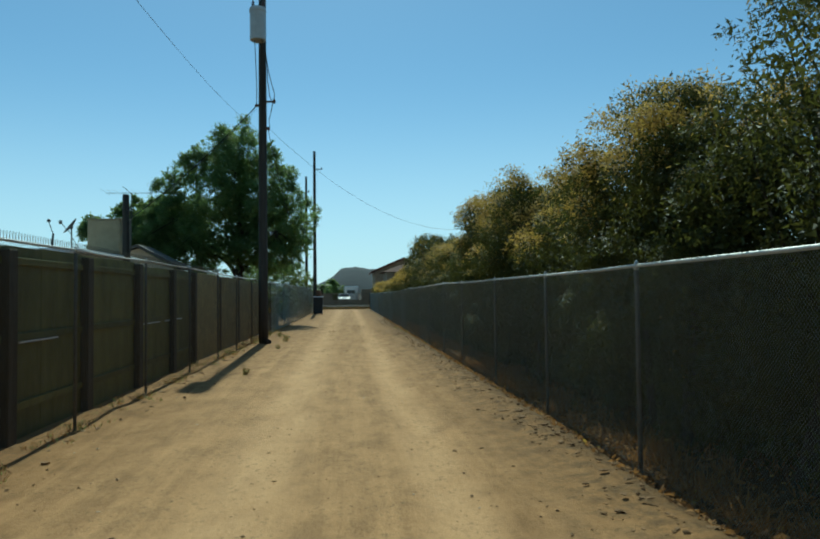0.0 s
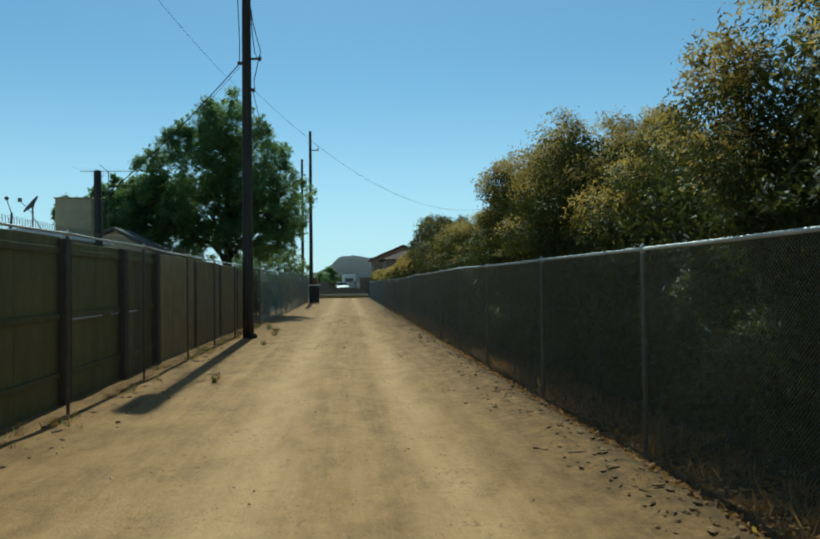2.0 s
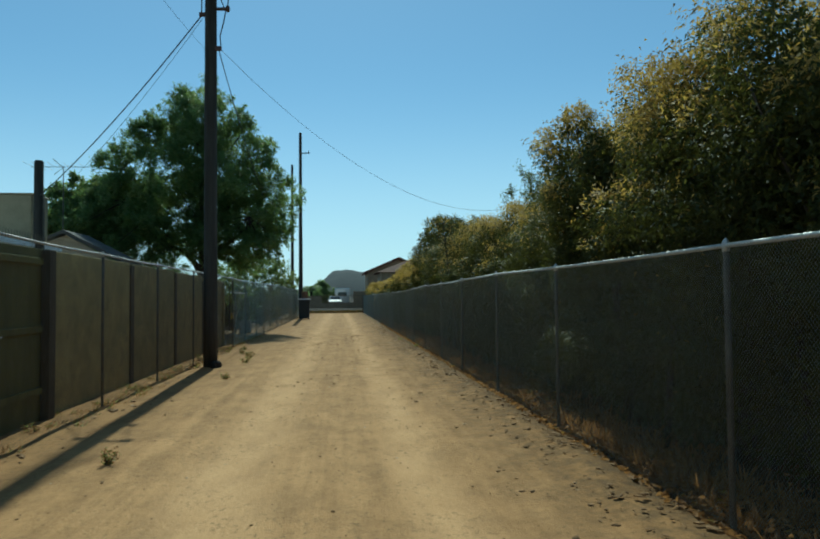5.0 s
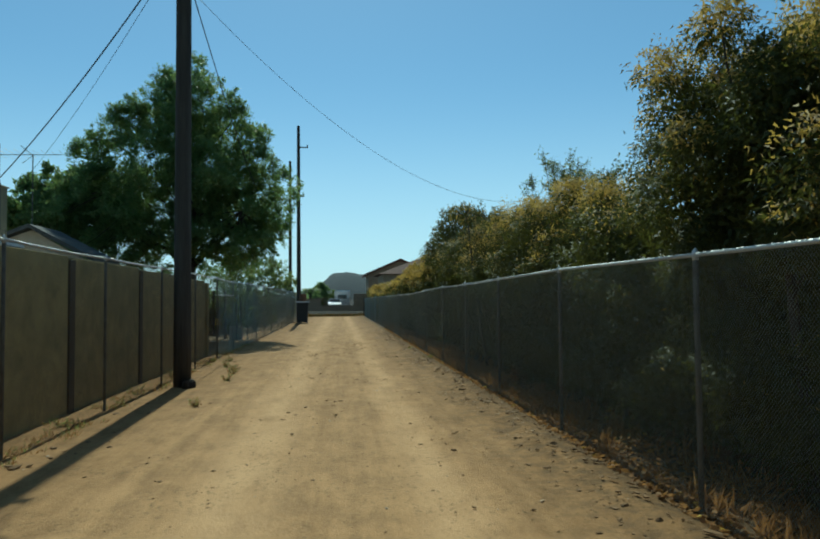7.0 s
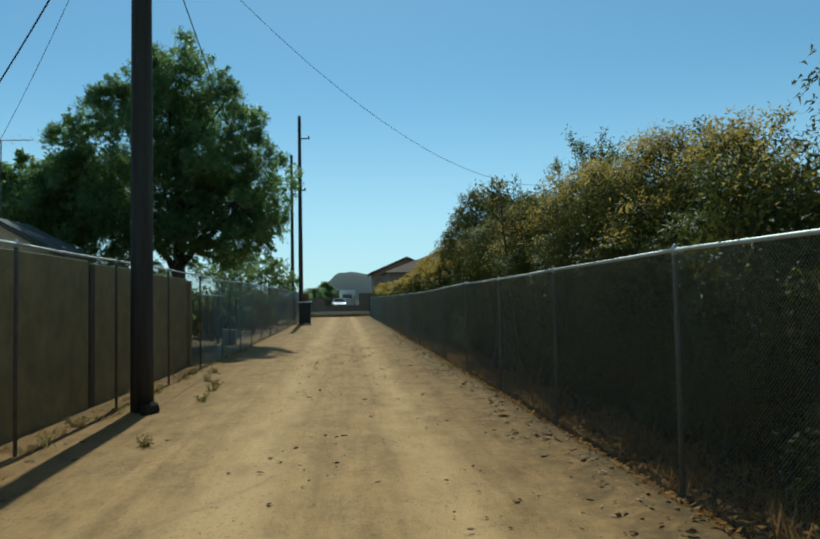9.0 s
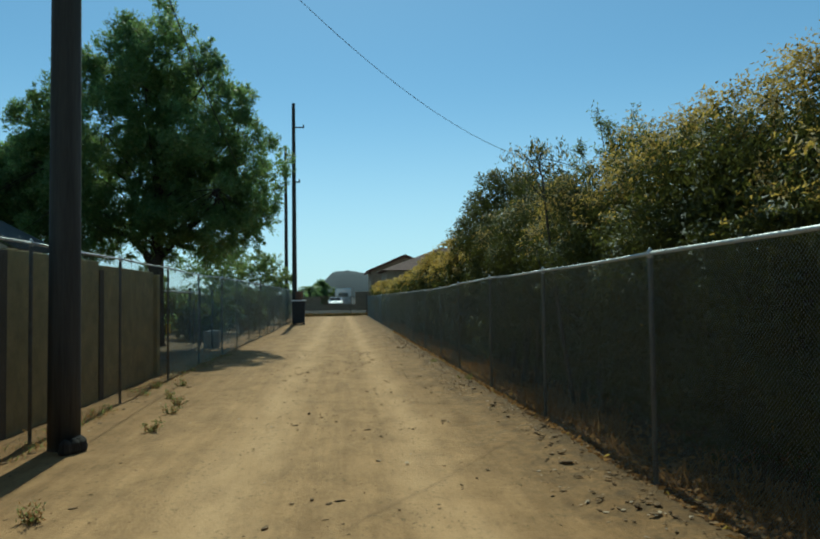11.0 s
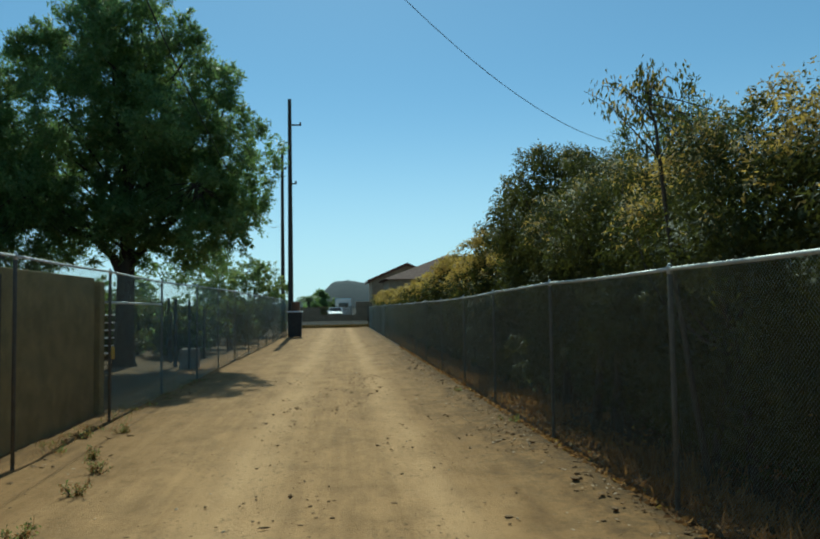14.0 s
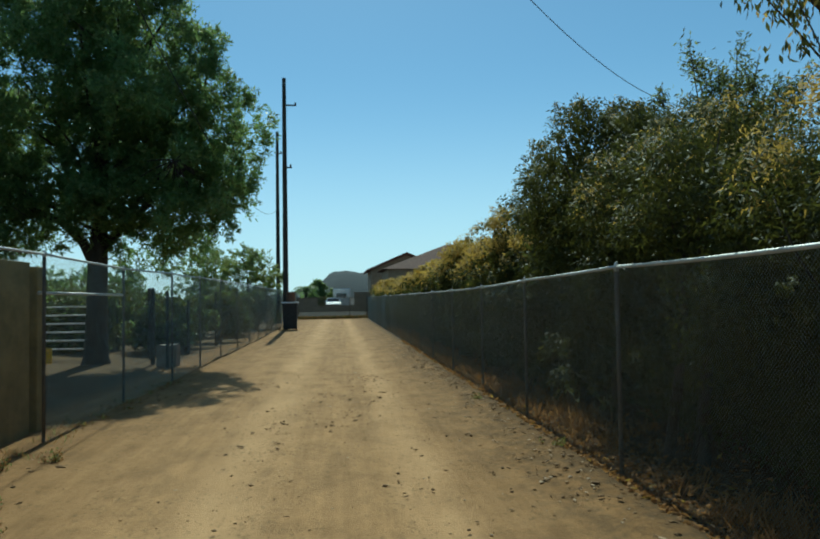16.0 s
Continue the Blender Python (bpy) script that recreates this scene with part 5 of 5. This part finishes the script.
# ---- weeds, dry grass, clods ----
def tuft_blades(rng, at, n, h, spread, lean=0.5):
    pos = np.array(at) + np.c_[rng.normal(size=(n, 2)) * spread, np.zeros(n)]
    way = np.c_[rng.normal(size=(n, 2)) * lean, np.ones(n)]
    return pos, way, np.full(n, h) * rng.uniform(0.5, 1.1, n)


def dry_grass():
    rng = np.random.default_rng(77)
    P, W = [], []
    y = 2.0
    while y < 60:
        dense = 0.55 + 0.6 * noise.noise((y * 0.35, 1, 7))
        for _ in range(max(0, int(4.0 * dense))):
            x = 2.84 + abs(rng.normal()) * 0.5
            n = int(rng.integers(14, 34))
            p, w, h = tuft_blades(rng, (x, y + rng.uniform(-0.15, 0.15), fall(y) - 0.01), n, 0.3, 0.06, 0.5)
            P.append(p), W.append(w)
        y += 0.16
    P, W = np.concatenate(P), np.concatenate(W)
    me = leaf_mesh("dry_grass", P, W, 0.22, 0.014, [DRY], np.zeros(len(P)))
    tagged(part("dry_grass", me, None), "dry rust-brown grass and weeds under the hedge", "grass", kind="stuff")
    # fallen leaves and seed heads among it
    n = 20000
    pos = np.c_[2.62 + np.abs(rng.normal(size=n)) * 0.5, rng.uniform(0, 50, n), np.zeros(n)]
    pos[:, 2] = [fall(v) + 0.015 + 0.05 * math.exp(-((u - 2.45) / 0.3) ** 2) + 0.16 * rng.random() ** 2 * min(1, max(0, (u - 2.7) / 0.25)) * max(0.1, 0.5 + noise.noise((u * 1.2, v * 0.9, 4))) for u, v in pos[:, :2]]
    way = rng.normal(size=(n, 3)) * np.array([1, 1, 0.25])
    me = leaf_mesh("leaf_litter", pos, way, 0.07, 0.032, [DRY, LEAF_Y], (rng.random(n) < 0.03).astype(int))
    tagged(part("leaf_litter", me, None), "fallen dry leaves along the foot of the fence", "leaves", kind="stuff")


def verge_grass():
    rng = np.random.default_rng(78)
    P, W = [], []
    for _ in range(420):
        y = rng.uniform(5, 38)
        if noise.noise((y * 0.6, 2, 5)) < -0.15:
            continue
        p, w, h = tuft_blades(rng, (-3.2 + rng.normal() * 0.14, y, fall(y) + 0.02), int(rng.integers(6, 16)), 0.1, 0.035, 0.7)
        P.append(p), W.append(w)
    P, W = np.concatenate(P), np.concatenate(W)
    me = leaf_mesh("verge_grass", P, W, 0.085, 0.009, [DRY, LEAF_P], (rng.random(len(P)) < 0.35).astype(int))
    tagged(part("verge_grass", me, None), "low dry grass tufts along the foot of the fence", "grass", kind="stuff")


def gate_weeds():
    rng = np.random.default_rng(79)
    P, W = [], []
    for _ in range(260):
        p, w, h = tuft_blades(rng, (rng.uniform(-3.1, 2.7), 83.5 + rng.normal() * 0.25, fall(83.5) - 0.01), int(rng.integers(10, 22)), 0.3, 0.09, 0.6)
        P.append(p), W.append(w)
    P, W = np.concatenate(P), np.concatenate(W)
    me = leaf_mesh("gate_weeds", P, W, 0.3, 0.03, [DRY, LEAF_G], rng.integers(0, 2, len(P)))
    tagged(part("gate_weeds", me, None), "dry olive weeds along the foot of the gate", "grass", kind="stuff")


dry_grass()
verge_grass()
gate_weeds()


def lumps(name, label, spots, mat, seed):
    rng = np.random.default_rng(seed)
    ico = bmesh.new()
    bmesh.ops.create_icosphere(ico, subdivisions=1, radius=1)
    bv = np.array([v.co[:] for v in ico.verts])
    ico.verts.index_update()
    bf = [[v.index for v in f.verts] for f in ico.faces]
    ico.free()
    s = Shape()
    for x, y, r in spots:
        v = bv * (1 + 0.3 * rng.normal(size=(len(bv), 1))) * r * np.array([rng.uniform(0.9, 1.9), rng.uniform(0.7, 1.1), rng.uniform(0.22, 0.5)])
        a = rng.uniform(0, 6.28)
        c, q = math.cos(a), math.sin(a)
        v = np.c_[v[:, 0] * c - v[:, 1] * q + x, v[:, 0] * q + v[:, 1] * c + y, v[:, 2] + fall(y) + r * 0.25 + 0.055 * math.exp(-((x - 2.45) / 0.3) ** 2)]
        s.add(v.tolist(), bf)
    tagged(part(name, s, mat), label, "soil", kind="stuff")


def scatter():
    rng = np.random.default_rng(21)
    spots = []
    while len(spots) < 1500:
        y = rng.uniform(2.5, 48)
        x = 2.55 - abs(rng.normal()) * 0.62
        patch = noise.noise((x * 0.9, y * 0.45, 3)) + 0.35 * (x > 2.0)
        if x > 0.9 and rng.random() < 0.25 + 1.4 * patch:
            spots.append((x, y, 0.007 + 0.018 * rng.random() ** 2.6))
    while len(spots) < 2300:  # broken crust churned up between the tracks
        x, y = rng.normal() * 0.8 + 0.25, 18 + 22 * rng.random() ** 0.7
        if rng.random() < 0.15 + 1.6 * noise.noise((x * 0.8, y * 0.5, 6)):
            spots.append((x, y, 0.006 + 0.017 * rng.random() ** 3))
    for _ in range(320):
        spots.append((rng.uniform(-2.9, 1.2), rng.uniform(3, 45), 0.006 + 0.011 * rng.random() ** 2))
    while len(spots) < 3300:
        x, y = rng.uniform(-3.0, 2.4), rng.uniform(3, 42)
        if rng.random() < 0.2 + 1.5 * noise.noise((x * 1.1, y * 0.8, 8)):
            spots.append((x, y, 0.004 + 0.009 * rng.random() ** 2.5))
    for _ in range(260):
        spots.append((-3.15 + abs(rng.normal()) * 0.3, rng.uniform(5, 40), 0.01 + 0.022 * rng.random() ** 2))
    for _ in range(700):
        spots.append((-3.2 + rng.normal() * 0.13, rng.uniform(5, 40), 0.01 + 0.045 * rng.random() ** 3))
    for _ in range(900):
        spots.append((2.5 + rng.normal() * 0.17, rng.uniform(3, 48), 0.008 + 0.03 * rng.random() ** 3))
    lumps("soil_clods", "dark crumbled soil clods scattered over the dirt", spots, CLOD, 22)
    pale = [(rng.uniform(-3, 2.7), rng.uniform(3, 45), 0.007 + 0.013 * rng.random() ** 2) for _ in range(170)]
    pale += [(2.3 + rng.normal() * 0.25, rng.uniform(20, 48), 0.007 + 0.013 * rng.random() ** 2) for _ in range(380)]
    pale += [(-3.2 + rng.normal() * 0.12, rng.uniform(5, 40), 0.01 + 0.018 * rng.random() ** 2) for _ in range(260)]
    lumps("pale_pebbles", "small pale pebbles scattered over the dirt", pale, STONE, 23)


scatter()


def weed(x, y, h, seed, label="small dry green weed growing in the dirt"):
    rng = np.random.default_rng(seed)
    w = thing("weed", label, "weed", "weeds along the alley")
    P, W = [], []
    for k in range(6):
        s = Shape()
        tip = (x + rng.normal() * 0.07, y + rng.normal() * 0.07, fall(y) + 0.5 * h * rng.uniform(0.5, 1.05))
        pts = limb(s, (x + rng.normal() * 0.02, y + rng.normal() * 0.02, fall(y) - 0.03), tip, 0.006, 0.002, rng, 0.12, 5, 4)
        for p in pts[1:]:
            for _ in range(8):
                P.append(np.array(p) + rng.normal(size=3) * 0.018)
                W.append(rng.normal(size=3) * 0.6 + np.array([0, 0, 0.5]))
        part("stem", s, BARK2, w)
    part("leaves", leaf_mesh("leaves", np.array(P), np.array(W), 0.036, 0.013, [LEAF_P, DRY], (rng.random(len(P)) < 0.5).astype(int)), None, w)


for k, (x, y, h) in enumerate([(-2.08, 26.75, 0.27), (-2.15, 27.95, 0.26), (-2.3, 28.9, 0.24), (-2.02, 23.3, 0.24), (-1.98, 16.3, 0.24), (-2.73, 31.3, 0.16), (-2.55, 29.6, 0.2), (-3.3, 17.9, 0.28), (-3.25, 21.6, 0.28),
                              (-3.28, 27.4, 0.34), (-3.1, 30.8, 0.24), (-3.22, 24.6, 0.28), (2.55, 31.0, 0.18), (2.4, 34.5, 0.16)]):
    weed(x, y, h, 200 + k)
